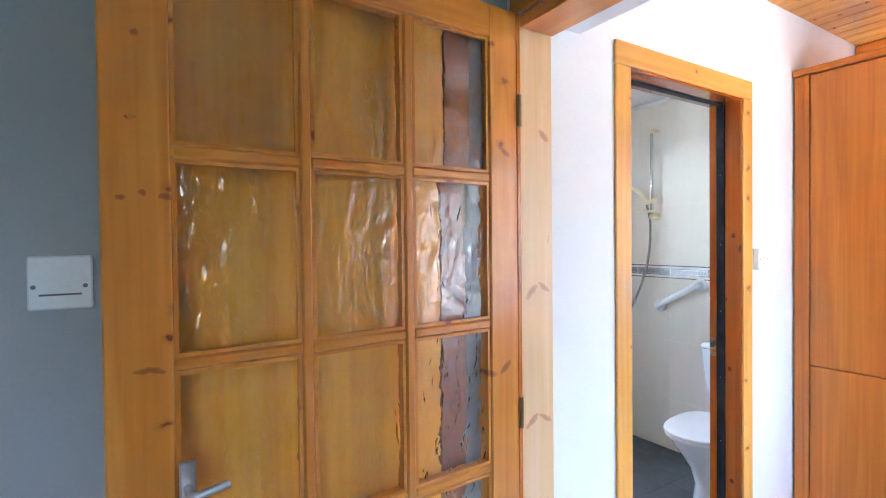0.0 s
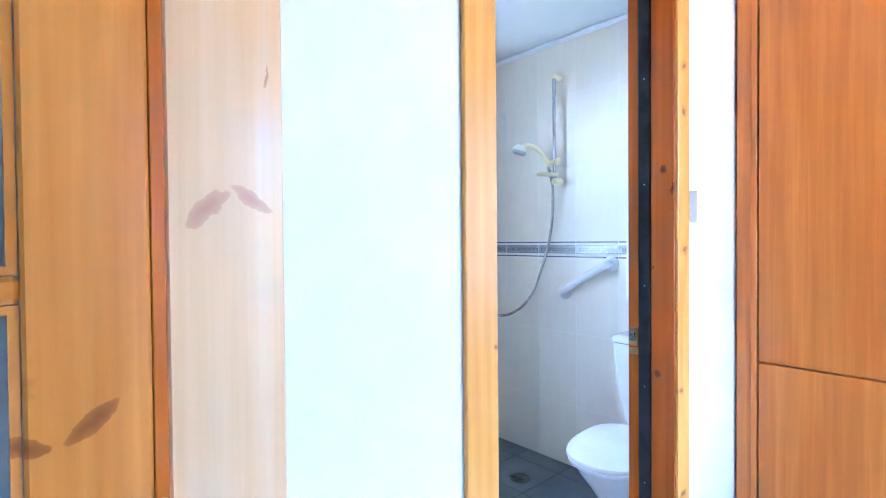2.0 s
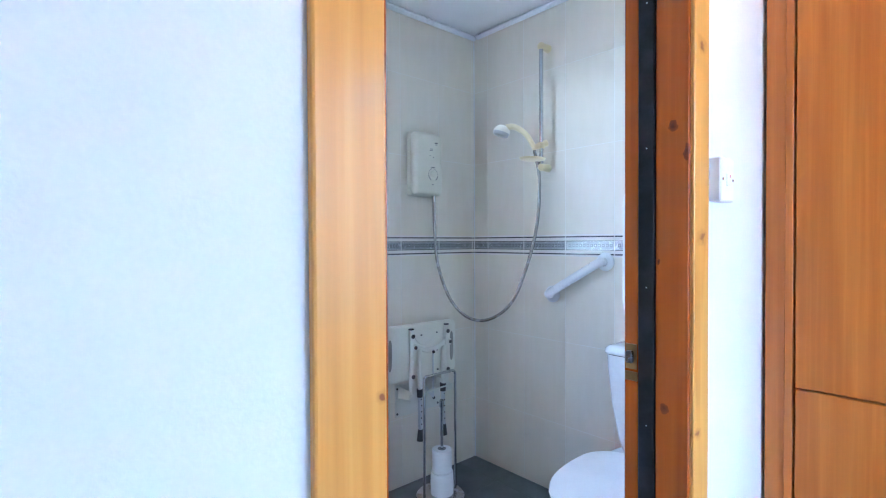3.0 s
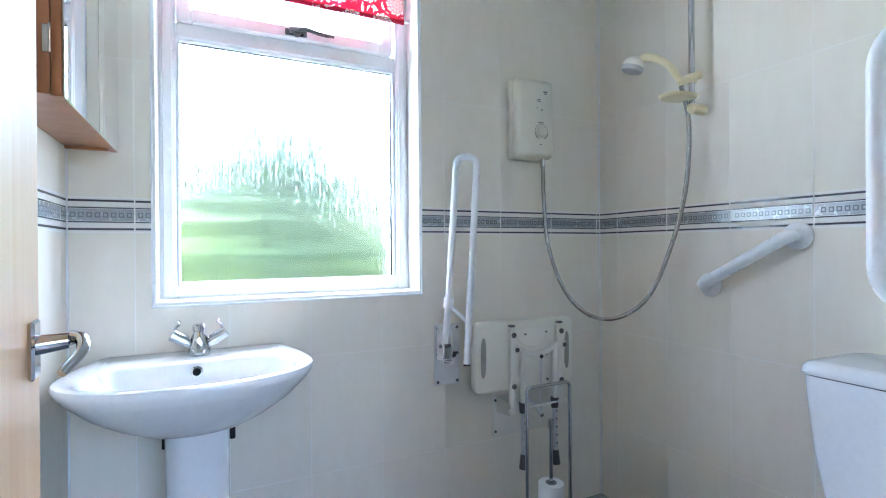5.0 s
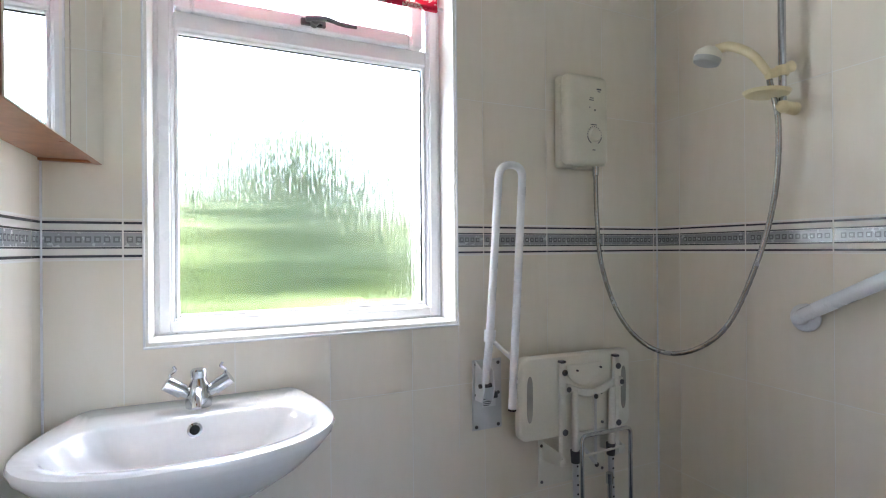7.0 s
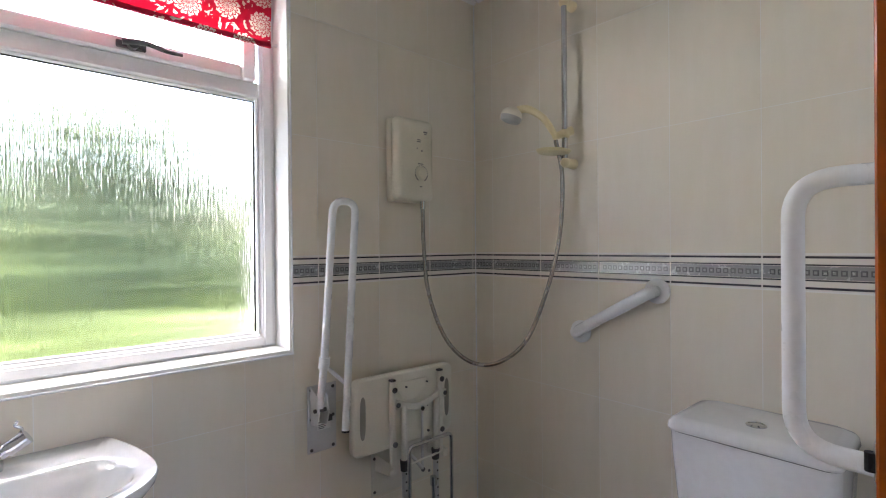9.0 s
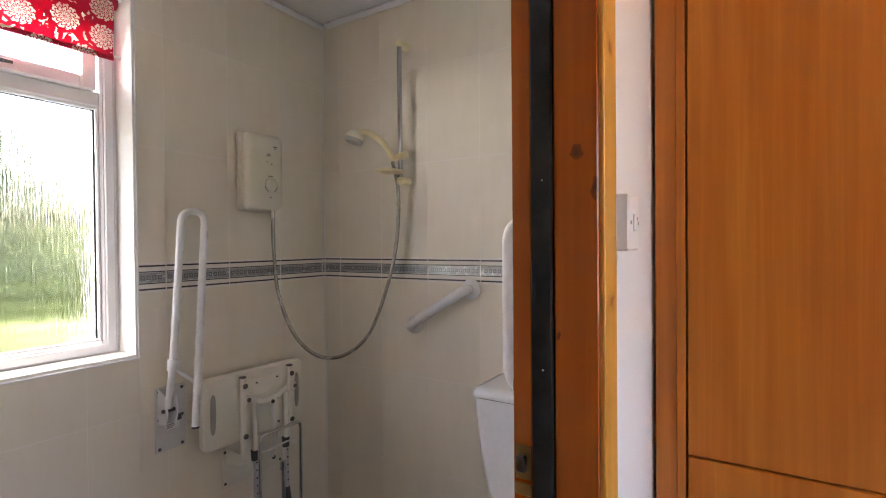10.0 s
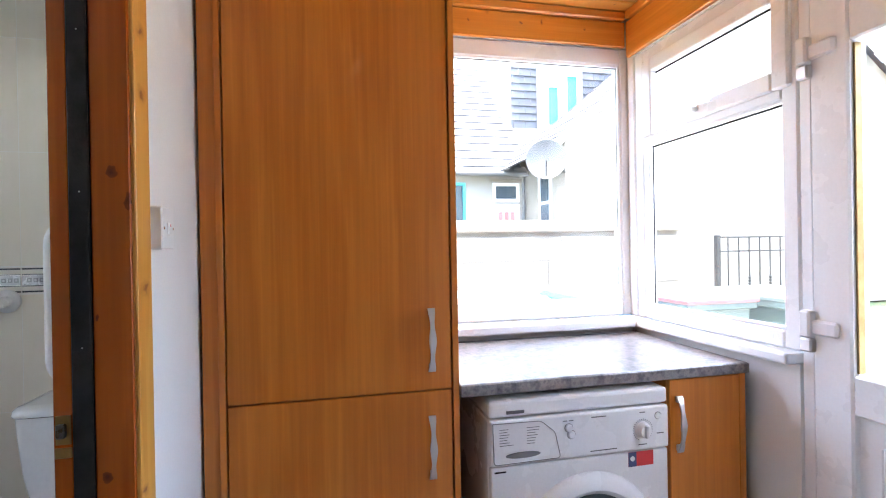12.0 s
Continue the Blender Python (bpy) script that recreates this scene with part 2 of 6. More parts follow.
BEECH_Y = wood("beech_laminate_lengthwise", (0.68, 0.24, 0.03), (0.54, 0.16, 0.014), (0.3, 0.09, 0.02), 1, 0.38, 0.1, 0.0, 1.1, 0.36)
PANEL = wood("yellow_pine_panel", (0.9, 0.45, 0.035), (0.82, 0.33, 0.014), (0.2, 0.06, 0.02), 2, 0.4, 0.2, 0.0)
TILE = tile_glaze("glazed_wall_tile", (0.785, 0.73, 0.62), (0.805, 0.75, 0.65))
BORDER = tile_glaze("glazed_border_tile", (0.77, 0.745, 0.69), (0.79, 0.765, 0.71))
GROUT = plain("white_grout", (0.845, 0.83, 0.79), (0.88, 0.87, 0.84), 0.9, 0, 4, 200, 0.2)
SILVER = plain("silver_glaze", (0.42, 0.43, 0.45), (0.5, 0.51, 0.53), 0.25, 0.35, 20, 200, 0.05)
LUSTRE = plain("dark_glaze", (0.05, 0.055, 0.065), (0.09, 0.092, 0.105), 0.22, 0.2, 20, 200, 0.03)
FLOOR_TILE = plain("slate_grey_vinyl", (0.085, 0.1, 0.115), (0.13, 0.145, 0.16), 0.42, 0, 5, 120, 0.25)
FLOOR_JOINT = plain("dark_grey_joint", (0.05, 0.055, 0.06), (0.08, 0.085, 0.09), 0.8, 0, 4, 200, 0.2)
# pale beige chosen for floors out of view, to throw light upwards
FLOOR_BOUNCE = plain("light_bouncing_beige", (0.46, 0.44, 0.41), (0.54, 0.52, 0.49), 0.5, 0, 4, 300, 0.6)
CERAMIC = plain("white_glazed_ceramic", (0.8, 0.81, 0.82), (0.84, 0.85, 0.86), 0.12, 0, 2, 60, 0.0, coat=0.5)
CHROME = plain("polished_chrome", (0.52, 0.54, 0.57), (0.62, 0.64, 0.67), 0.07, 1.0, 8, 200, 0.02)
STEEL = plain("brushed_steel", (0.55, 0.55, 0.55), (0.64, 0.64, 0.64), 0.28, 1.0, 8, 300, 0.08, (1, 1, 0.1))
HOSE = plain("ribbed_hose_metal", (0.32, 0.315, 0.305), (0.41, 0.405, 0.39), 0.25, 1.0, 8, 300, 0.1)
GUNMETAL = plain("dark_grey_metal", (0.1, 0.1, 0.105), (0.16, 0.16, 0.165), 0.3, 1.0, 8, 200, 0.05)
SATIN = plain("satin_aluminium", (0.6, 0.6, 0.61), (0.7, 0.7, 0.71), 0.35, 0.9, 8, 300, 0.06)
UPVC = plain("white_upvc", (0.8, 0.81, 0.83), (0.82, 0.83, 0.85), 0.3, 0, 2, 120, 0.03)
ENAMEL = plain("white_enamel", (0.78, 0.78, 0.79), (0.82, 0.82, 0.83), 0.28, 0, 2, 120, 0.03)
COATED = plain("white_coated_tube", (0.78, 0.79, 0.8), (0.83, 0.84, 0.85), 0.3, 0, 4, 150, 0.04)
SHGREY = plain("grey_spray_plastic", (0.4, 0.4, 0.38), (0.48, 0.48, 0.46), 0.45, 0, 9, 150, 0.1)
IVORY = plain("ivory_plastic", (0.72, 0.69, 0.57), (0.78, 0.75, 0.64), 0.35, 0, 6, 150, 0.05)
YELLOWED = plain("yellowed_plastic", (0.78, 0.67, 0.4), (0.83, 0.74, 0.5), 0.35, 0, 9, 150, 0.05)
SEAT_PLASTIC = plain("cream_seat_plastic", (0.8, 0.775, 0.67), (0.84, 0.815, 0.72), 0.36, 0, 5, 150, 0.08)
PLASTIC = plain("white_plastic", (0.78, 0.78, 0.78), (0.83, 0.83, 0.83), 0.35, 0, 5, 150, 0.03)
BLACK = plain("black_rubber", (0.005, 0.005, 0.005), (0.01, 0.01, 0.011), 0.9, 0, 8, 200, 0.3)
GREY = plain("grey_rubber", (0.16, 0.16, 0.17), (0.22, 0.22, 0.23), 0.6, 0, 8, 200, 0.2)
RUBBER = plain("dark_grey_rubber", (0.045, 0.045, 0.048), (0.07, 0.07, 0.075), 0.6, 0, 8, 200, 0.2)
PRINT = plain("grey_print", (0.09, 0.09, 0.1), (0.14, 0.14, 0.15), 0.6, 0, 8, 200, 0.0)
PAPER = plain("tissue_paper", (0.8, 0.8, 0.8), (0.86, 0.86, 0.86), 0.95, 0, 8, 200, 0.4)
PLATE = plain("grey_coated_plate", (0.64, 0.64, 0.64), (0.7, 0.7, 0.7), 0.4, 0.2, 9, 150, 0.05)
BRASS = plain("worn_brass", (0.26, 0.18, 0.08), (0.36, 0.26, 0.13), 0.35, 1.0, 20, 200, 0.2)
RED = plain("red_label", (0.55, 0.03, 0.03), (0.62, 0.05, 0.05), 0.4, 0, 9, 100, 0.0)
NAVY = plain("navy_label", (0.03, 0.04, 0.12), (0.05, 0.06, 0.16), 0.4, 0, 9, 100, 0.0)
MIRROR = plain("mirror_silver", (0.86, 0.87, 0.87), (0.88, 0.89, 0.89), 0.012, 1.0, 1, 10, 0.0)
STONE = plain("pale_sandstone", (0.2, 0.18, 0.15), (0.31, 0.28, 0.24), 0.9, 0, 2.2, 30, 0.6)
HARL = plain("cream_render", (0.3, 0.29, 0.27), (0.36, 0.345, 0.32), 0.9, 0, 1.2, 60, 0.5)
SLATE = plain("grey_roof_slate", (0.075, 0.082, 0.095), (0.13, 0.138, 0.155), 0.6, 0, 2.0, 40, 0.4)
TURQ = plain("turquoise_paint", (0.06, 0.4, 0.44), (0.09, 0.48, 0.5), 0.5, 0, 2, 60, 0.1)
MAROON = plain("maroon_paint", (0.32, 0.14, 0.14), (0.38, 0.18, 0.18), 0.5, 0, 2, 60, 0.1)
DARKGLASS = plain("dark_window_pane", (0.04, 0.06, 0.08), (0.07, 0.1, 0.12), 0.05, 0, 1, 10, 0.0)
IRON = plain("black_iron", (0.02, 0.02, 0.02), (0.04, 0.04, 0.04), 0.5, 0.3, 5, 90, 0.2)
BIN_BLUE = plain("blue_bin_plastic", (0.02, 0.2, 0.42), (0.03, 0.26, 0.5), 0.45, 0, 4, 120, 0.1)
BIN_RED = plain("red_bin_plastic", (0.45, 0.09, 0.09), (0.52, 0.12, 0.12), 0.45, 0, 4, 120, 0.1)
BIN_GREEN = plain("green_bin_plastic", (0.09, 0.13, 0.12), (0.12, 0.16, 0.15), 0.45, 0, 4, 120, 0.1)
DISH = plain("grey_dish_paint", (0.09, 0.095, 0.1), (0.12, 0.125, 0.13), 0.5, 0, 3, 80, 0.1)
PAVING = plain("grey_paving", (0.26, 0.25, 0.23), (0.34, 0.33, 0.3), 0.9, 0, 1.5, 40, 0.5, shift=False)
GRASS = plain("meadow_grass", (0.028, 0.05, 0.022), (0.045, 0.075, 0.03), 0.95, 0, 0.9, 20, 0.8, shift=False)
LEAF_DARK = plain("dark_foliage", (0.062, 0.1, 0.042), (0.095, 0.135, 0.055), 0.7, 0, 2.0, 20, 0.2, shift=False)
LEAF_LIGHT = plain("light_foliage", (0.07, 0.11, 0.02), (0.105, 0.15, 0.035), 0.7, 0, 2.0, 20, 0.2, shift=False)
BARK = plain("tree_bark", (0.08, 0.06, 0.04), (0.14, 0.11, 0.08), 0.95, 0, 6, 40, 0.8)
CLEAR = clear_glass("clear_glazing")
HAMMERED = rippled_sheet("hammered_glass", (1, 1, 0.55), 30, 1.0, 0.0105)
REEDED = pattern_glass("streaked_obscure_glass", (1, 1, 0.035), 290, 1.0, 0.0016, 0.012, (1, 1, 1), 3)


def worktop_material():
    m, t, p = nodes("speckled_stone_laminate")
    v = coords(t, (1, 1, 1), False)
    a = noise_tex(t, v, 28, 6, 0.7)
    col = ramp(t, a, [(0.3, (0.035, 0.032, 0.035)), (0.45, (0.13, 0.12, 0.125)), (0.55, (0.24, 0.21, 0.2)), (0.7, (0.07, 0.065, 0.07))])
    t.links.new(col, p.inputs["Base Color"])
    p.inputs["Roughness"].default_value = 0.3
    p.inputs["Coat Weight"].default_value, p.inputs["Coat Roughness"].default_value = 1.0, 0.22
    relief(t, noise_tex(t, v, 160, 3), 0.04, 0.0006)
    return m


def math_node(t, op, a, b=0.0):
    m = t.nodes.new("ShaderNodeMath")
    m.operation = op
    for sock, v in ((m.inputs[0], a), (m.inputs[1], b)):
        if isinstance(v, (int, float)):
            sock.default_value = v
        else:
            t.links.new(v, sock)
    return m.outputs[0]


def floral_material():
    """Red cloth with pale many-petalled flowers and leaf sprays."""
    m, t, p = nodes("red_floral_cloth")
    c, sep, com = t.nodes.new("ShaderNodeTexCoord"), t.nodes.new("ShaderNodeSeparateXYZ"), t.nodes.new("ShaderNodeCombineXYZ")
    t.links.new(c.outputs["Object"], sep.inputs[0])
    t.links.new(sep.outputs[0], com.inputs[0])
    t.links.new(sep.outputs[2], com.inputs[1])
    v = com.outputs[0]
    vo = t.nodes.new("ShaderNodeTexVoronoi")
    vo.voronoi_dimensions = "2D"
    vo.inputs["Scale"].default_value, vo.inputs["Randomness"].default_value = 9.0, 0.6
    t.links.new(v, vo.inputs["Vector"])
    gap = t.nodes.new("ShaderNodeVectorMath")
    gap.operation = "SUBTRACT"
    t.links.new(v, gap.inputs[0])
    t.links.new(vo.outputs["Position"], gap.inputs[1])
    s2 = t.nodes.new("ShaderNodeSeparateXYZ")
    t.links.new(gap.outputs[0], s2.inputs[0])
    angle = math_node(t, "ARCTAN2", s2.outputs[1], s2.outputs[0])
    r = vo.outputs["Distance"]
    turned = math_node(t, "ADD", math_node(t, "MULTIPLY", angle, 11.0), math_node(t, "MULTIPLY", math_node(t, "FLOOR", math_node(t, "MULTIPLY", r, 9.0)), 1.57))
    wave = math_node(t, "SINE", turned)
    edge = math_node(t, "ADD", 0.36, math_node(t, "MULTIPLY", wave, 0.035))
    inside = math_node(t, "LESS_THAN", r, edge)
    ring = math_node(t, "FRACT", math_node(t, "SUBTRACT", math_node(t, "MULTIPLY", r, 9.0), math_node(t, "MULTIPLY", wave, 0.28)))
    white = math_node(t, "MULTIPLY", math_node(t, "GREATER_THAN", ring, 0.3), math_node(t, "GREATER_THAN", wave, -0.85))
    flower = math_node(t, "MULTIPLY", inside, white)
    spray = math_node(t, "GREATER_THAN", noise_tex(t, v, 26, 1, 0.4, 2.4), 0.62)
    mask = math_node(t, "MAXIMUM", flower, math_node(t, "MULTIPLY", spray, math_node(t, "GREATER_THAN", r, 0.43)))
    t.links.new(mixc(t, mask, (0.5, 0.012, 0.05), (0.72, 0.6, 0.55)), p.inputs["Base Color"])
    p.inputs["Roughness"].default_value = 0.9
    relief(t, noise_tex(t, coords(t), 500, 2), 0.3, 0.001)
    tl, mx = t.nodes.new("ShaderNodeBsdfTranslucent"), t.nodes.new("ShaderNodeMixShader")
    mx.inputs[0].default_value = 0.12
    t.links.new(p.inputs["Base Color"].links[0].from_socket, tl.inputs[0])
    t.links.new(p.outputs[0], mx.inputs[1])
    t.links.new(tl.outputs[0], mx.inputs[2])
    t.links.new(mx.outputs[0], t.nodes["Material Output"].inputs["Surface"])
    return m


WORKTOP, FLORAL = worktop_material(), floral_material()

# ---- mesh helpers ----


def solid():
    return bmesh.new()


def box(bm, x0, x1, y0, y1, z0, z1, bev=0.0, seg=1, turn=None):
    made = bmesh.ops.create_cube(bm, size=1.0)["verts"]
    m = Matrix.Translation(((x0 + x1) / 2, (y0 + y1) / 2, (z0 + z1) / 2)) @ Matrix.Diagonal((x1 - x0, y1 - y0, z1 - z0, 1))
    bmesh.ops.transform(bm, matrix=m if turn is None else turn @ m, verts=made)
    if bev:
        edges = {e for v in made for e in v.link_edges}
        bmesh.ops.bevel(bm, geom=list(edges), offset=bev, segments=seg, affect="EDGES", profile=0.5)
    return bm


def boxed(*args, **kw):
    return box(solid(), *args, **kw)


def loft(bm, rings, cap=True, close=True):
    """Skins rings of points of equal length."""
    rows = [[bm.verts.new(p) for p in r] for r in rings]
    n = len(rows[0])
    for a, b in zip(rows, rows[1:]):
        for i in range(n if close else n - 1):
            j = (i + 1) % n
            bm.faces.new((a[i], a[j], b[j], b[i]))
    if cap and close:
        bm.faces.new(rows[0][::-1])
        bm.faces.new(rows[-1])
    return bm


def rod(bm, a, b, r, seg=12, r2=None):
    a, b = Vector(a), Vector(b)
    d = (b - a).normalized()
    u = d.orthogonal().normalized()
    w = d.cross(u)
    ring = lambda c, q: [c + q * (math.cos(2 * math.pi * i / seg) * u + math.sin(2 * math.pi * i / seg) * w) for i in range(seg)]
    return loft(bm, [ring(a, r), ring(b, r if r2 is None else r2)])


def curve_through(pts, n=6):
    """A smooth line through points (Catmull-Rom)."""
    p = [Vector(q) for q in pts]
    p = [2 * p[0] - p[1]] + p + [2 * p[-1] - p[-2]]
    out = []
    for a, b, c, d in zip(p, p[1:], p[2:], p[3:]):
        for k in range(n):
            s = k / n
            out.append(0.5 * ((2 * b) + (c - a) * s + (2 * a - 5 * b + 4 * c - d) * s * s + (3 * b - a - 3 * c + d) * s ** 3))
    return out + [p[-2]]


def rounded(pts, r, n=6):
    """A polyline with its corners rounded."""
    p = [Vector(q) for q in pts]
    out = [p[0]]
    for a, b, c in zip(p, p[1:], p[2:]):
        u, w = (a - b).normalized(), (c - b).normalized()
        k = min(r, (a - b).length / 2, (c - b).length / 2)
        s, e = b + u * k, b + w * k
        out += [(1 - i / n) ** 2 * s + 2 * (i / n) * (1 - i / n) * b + (i / n) ** 2 * e for i in range(n + 1)]
    return out + [p[-1]]


def tube(bm, pts, r, seg=10):
    pts = [Vector(p) for p in pts]
    d = (pts[1] - pts[0]).normalized()
    u = d.orthogonal().normalized()
    rings = []
    for i, p in enumerate(pts):
        d = (pts[min(i + 1, len(pts) - 1)] - pts[max(i - 1, 0)]).normalized()
        u = (u - d * u.dot(d)).normalized()
        w = d.cross(u)
        q = r[i] if isinstance(r, (list, tuple)) else r
        rings.append([p + q * (math.cos(2 * math.pi * k / seg) * u + math.sin(2 * math.pi * k / seg) * w) for k in range(seg)])
    return loft(bm, rings)


def lathe(bm, base, profile, seg=24, axis=(0, 0, 1)):
    """Turns (radius, height) pairs about an axis."""
    base, d = Vector(base), Vector(axis).normalized()
    u = d.orthogonal().normalized()
    w = d.cross(u)
    return loft(bm, [[base + h * d + max(r, 1e-4) * (math.cos(2 * math.pi * i / seg) * u + math.sin(2 * math.pi * i / seg) * w) for i in range(seg)] for r, h in profile])


def mesh_of(name, bm, material, smooth=False):
    bmesh.ops.recalc_face_normals(bm, faces=bm.faces)
    me = bpy.data.meshes.new(name)
    bm.to_mesh(me)
    bm.free()
    for m in material if isinstance(material, tuple) else (material,):
        me.materials.append(m)
    if smooth:
        me.shade_smooth()
        me.set_sharp_from_angle(angle=radians(40))
    return me


def part(name, bm, material, parent=None, label="", smooth=False):
    """Links a bmesh, given in the world's coordinates, as one mesh under a thing or a part."""
    ob = new(name, mesh_of(name, bm, material, smooth))
    if parent is not None:
        ob.parent = parent
        at = parent.matrix_basis.copy()
        up = parent.parent
        while up is not None:
            at = up.matrix_basis @ parent.matrix_parent_inverse @ at
            up = up.parent
        ob.matrix_parent_inverse = at.inverted()
    return tagged(ob, label)


def thing(name, at, label, category, group="", kind=""):
    e = new(name)
    e.empty_display_size = 0.1
    e.matrix_basis = Matrix.Translation(at)
    return tagged(e, label, category, group, kind)


def setting(name, bm, material, label, category, smooth=False):
    return tagged(part(name, bm, material, None, label, smooth), label, category, "", "structure")


# ---- the plan, in metres ----
FLOOR, TOP = 0.0, 2.42              # porch floor and boarded ceiling
WALL_Y = 0.994                      # porch face of the bathroom wall
BW, BE, BN, BS = 1.122, 3.08, 2.605, 1.116   # bathroom walls
BTOP = 2.41                        # bathroom ceiling
DL, DR, DH = 1.341, 2.008, 1.985      # bathroom doorway, clear
WX0, WX1, WZ0, WZ1 = 1.340, 2.195, 0.959, 2.2  # bathroom window opening
PE, PS = 3.2, -0.80                 # porch glazing planes

# ---- floors and ground ----
# these two floors stay unseen; their pale colour is added as a reflector
b = boxed(-2.2, 0.905, -2.2, 1.02, -0.12, 0.0)
setting("floor_room", b, FLOOR_BOUNCE, "unseen room floor, made pale to bounce light", "floor")
b = boxed(0.905, 3.34, -0.95, WALL_Y, -0.12, 0.0)
setting("floor_porch", b, FLOOR_BOUNCE, "unseen porch floor, made pale to bounce light", "floor")
floor_bath = setting("floor_bathroom", boxed(0.95, 3.34, WALL_Y, 2.9, -0.12, -0.004), FLOOR_JOINT, "slate grey tiled wet room floor", "floor")
b = solid()
bmesh.ops.create_grid(b, x_segments=2, y_segments=2, size=300, matrix=Matrix.Translation((0, 0, -0.14)))
setting("ground", b, GRASS, "green lawn and ground outside the house", "ground")
b = boxed(3.6, 9.0, -14.0, 1.2, -0.2, -0.1, bev=0.01)
box(b, -2.0, 3.6, -14.0, -1.05, -0.2, -0.1, bev=0.01)
setting("yard_paving", b, PAVING, "grey paved yard behind the house", "pavement")

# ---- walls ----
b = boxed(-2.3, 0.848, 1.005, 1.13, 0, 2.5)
setting("wall_room_north", b, DIM_ROOM_PAINT, "room wall, its dimness put into greyer paint", "wall")
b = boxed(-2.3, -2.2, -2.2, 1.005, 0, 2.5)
setting("wall_room_west", b, DIM_ROOM_PAINT, "plain painted wall of the room", "wall")
# out of view; the opening is added to let daylight into the room
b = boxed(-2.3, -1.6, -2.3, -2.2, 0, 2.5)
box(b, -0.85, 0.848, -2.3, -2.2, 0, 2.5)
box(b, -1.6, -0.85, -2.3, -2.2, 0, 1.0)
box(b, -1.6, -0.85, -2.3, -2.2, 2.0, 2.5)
setting("wall_room_south", b, DIM_ROOM_PAINT, "unseen far wall of the room with an added daylight opening", "wall")
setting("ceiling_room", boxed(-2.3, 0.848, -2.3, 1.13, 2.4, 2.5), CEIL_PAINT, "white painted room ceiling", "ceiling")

b = boxed(0.848, 1.113, -2.3, 0.105, 0, 2.5)
box(b, 0.963, 1.113, 0.105, WALL_Y, 2.05, 2.5)
box(b, 0.848, 0.963, 0.075, WALL_Y, 2.06, 2.5)
setting("wall_doorway", b, WHITE_PAINT, "thick white wall with the doorway into the porch", "wall")

b = boxed(0.848, DL - 0.022, WALL_Y, BS, 0, 2.5)
box(b, DR + 0.022, 3.34, WALL_Y, BS, 0, 2.5)
box(b, DL - 0.022, DR + 0.022, WALL_Y, BS, DH + 0.022, 2.5)
setting("wall_porch_north", b, WHITE_PAINT, "smooth white painted wall beside the bathroom door", "wall")

b = boxed(BW - 0.2, BW - 0.0005, BS, BN + 0.3, -0.1, 2.5)
wall_bw = setting("wall_bathroom_west", b, GROUT, "tiled bathroom wall behind the mirror cabinet", "wall")
b = boxed(BE + 0.0005, BE + 0.26, BS, BN + 0.3, -0.1, 2.5)
wall_be = setting("wall_bathroom_east", b, GROUT, "tiled bathroom wall with the shower riser", "wall")
Y0, Y1 = BN + 0.0005, BN + 0.3
b = boxed(BW - 0.0005, WX0, Y0, Y1, -0.1, 2.5)
box(b, WX1, BE + 0.0005, Y0, Y1, -0.1, 2.5)
box(b, WX0, WX1, Y0, Y1, -0.1, WZ0)
box(b, WX0, WX1, Y0, Y1, WZ1, 2.5)
wall_bn = setting("wall_bathroom_north", b, GROUT, "tiled bathroom wall with the obscured window", "wall")
setting("ceiling_bathroom", boxed(BW - 0.1, BE + 0.1, BS - 0.01, BN + 0.1, BTOP, 2.5), CEIL_PAINT, "white bathroom ceiling", "ceiling")
b = solid()
for x0, x1, y0, y1 in ((BW, BE, BN - 0.03, BN), (BW, BE, BS, BS + 0.03), (BW, BW + 0.03, BS + 0.03, BN - 0.03), (BE - 0.03, BE, BS + 0.03, BN - 0.03)):
    box(b, x0, x1, y0, y1, BTOP - 0.03, BTOP - 0.001, bev=0.012)
for x, y in ((BW, BN), (BE, BN), (BE, BS + 0.001), (BW, BS + 0.001)):
    sx, sy = (1 if x == BW else -1), (-1 if y == BN else 1)
    box(b, min(x, x + sx * 0.004), max(x, x + sx * 0.004), min(y, y + sy * 0.004), max(y, y + sy * 0.004), 0.001, BTOP - 0.031)
setting("ceiling_trim", b, UPVC, "white plastic trim and corner sealant in the bathroom", "trim")

# porch ceiling of narrow boards, one mesh
b = boxed(1.113, 3.34, -0.95, WALL_Y, TOP + 0.014, 2.5)
x = 1.115
while x < 3.2:
    box(b, x, x + 0.084, -0.94, WALL_Y - 0.002, TOP, TOP + 0.012, bev=0.004)
    x += 0.092
setting("ceiling_porch", b, GOLD_Y, "varnished pine boarded porch ceiling", "ceiling")

# ---- doorway into the porch ----
b = boxed(0.848, 0.963, 0.957, 0.988, 0, 2.03, bev=0.003)
setting("door_lining_left", b, PINE_PALE, "pale knotty pine lining of the porch doorway", "door frame")
setting("door_lining_right", boxed(0.848, 0.963, 0.107, 0.137, 0, 2.03, bev=0.003), PINE_PALE, "pale knotty pine lining of the porch doorway", "door frame")
b = boxed(0.848, 0.963, 0.139, 0.955, 1.996, 2.03, bev=0.003)
box(b, 0.838, 0.847, 0.08, 0.985, 2.032, 2.09, bev=0.003)
setting("door_header", b, PINE_Y, "orange varnished pine header over the porch doorway", "door frame")
b = boxed(0.8355, 0.8475, 0.9535, 0.975, 0, 2.03, bev=0.001)
setting("door_stop", b, STOP, "dark reddish pine edge strip at the hinge side", "trim")


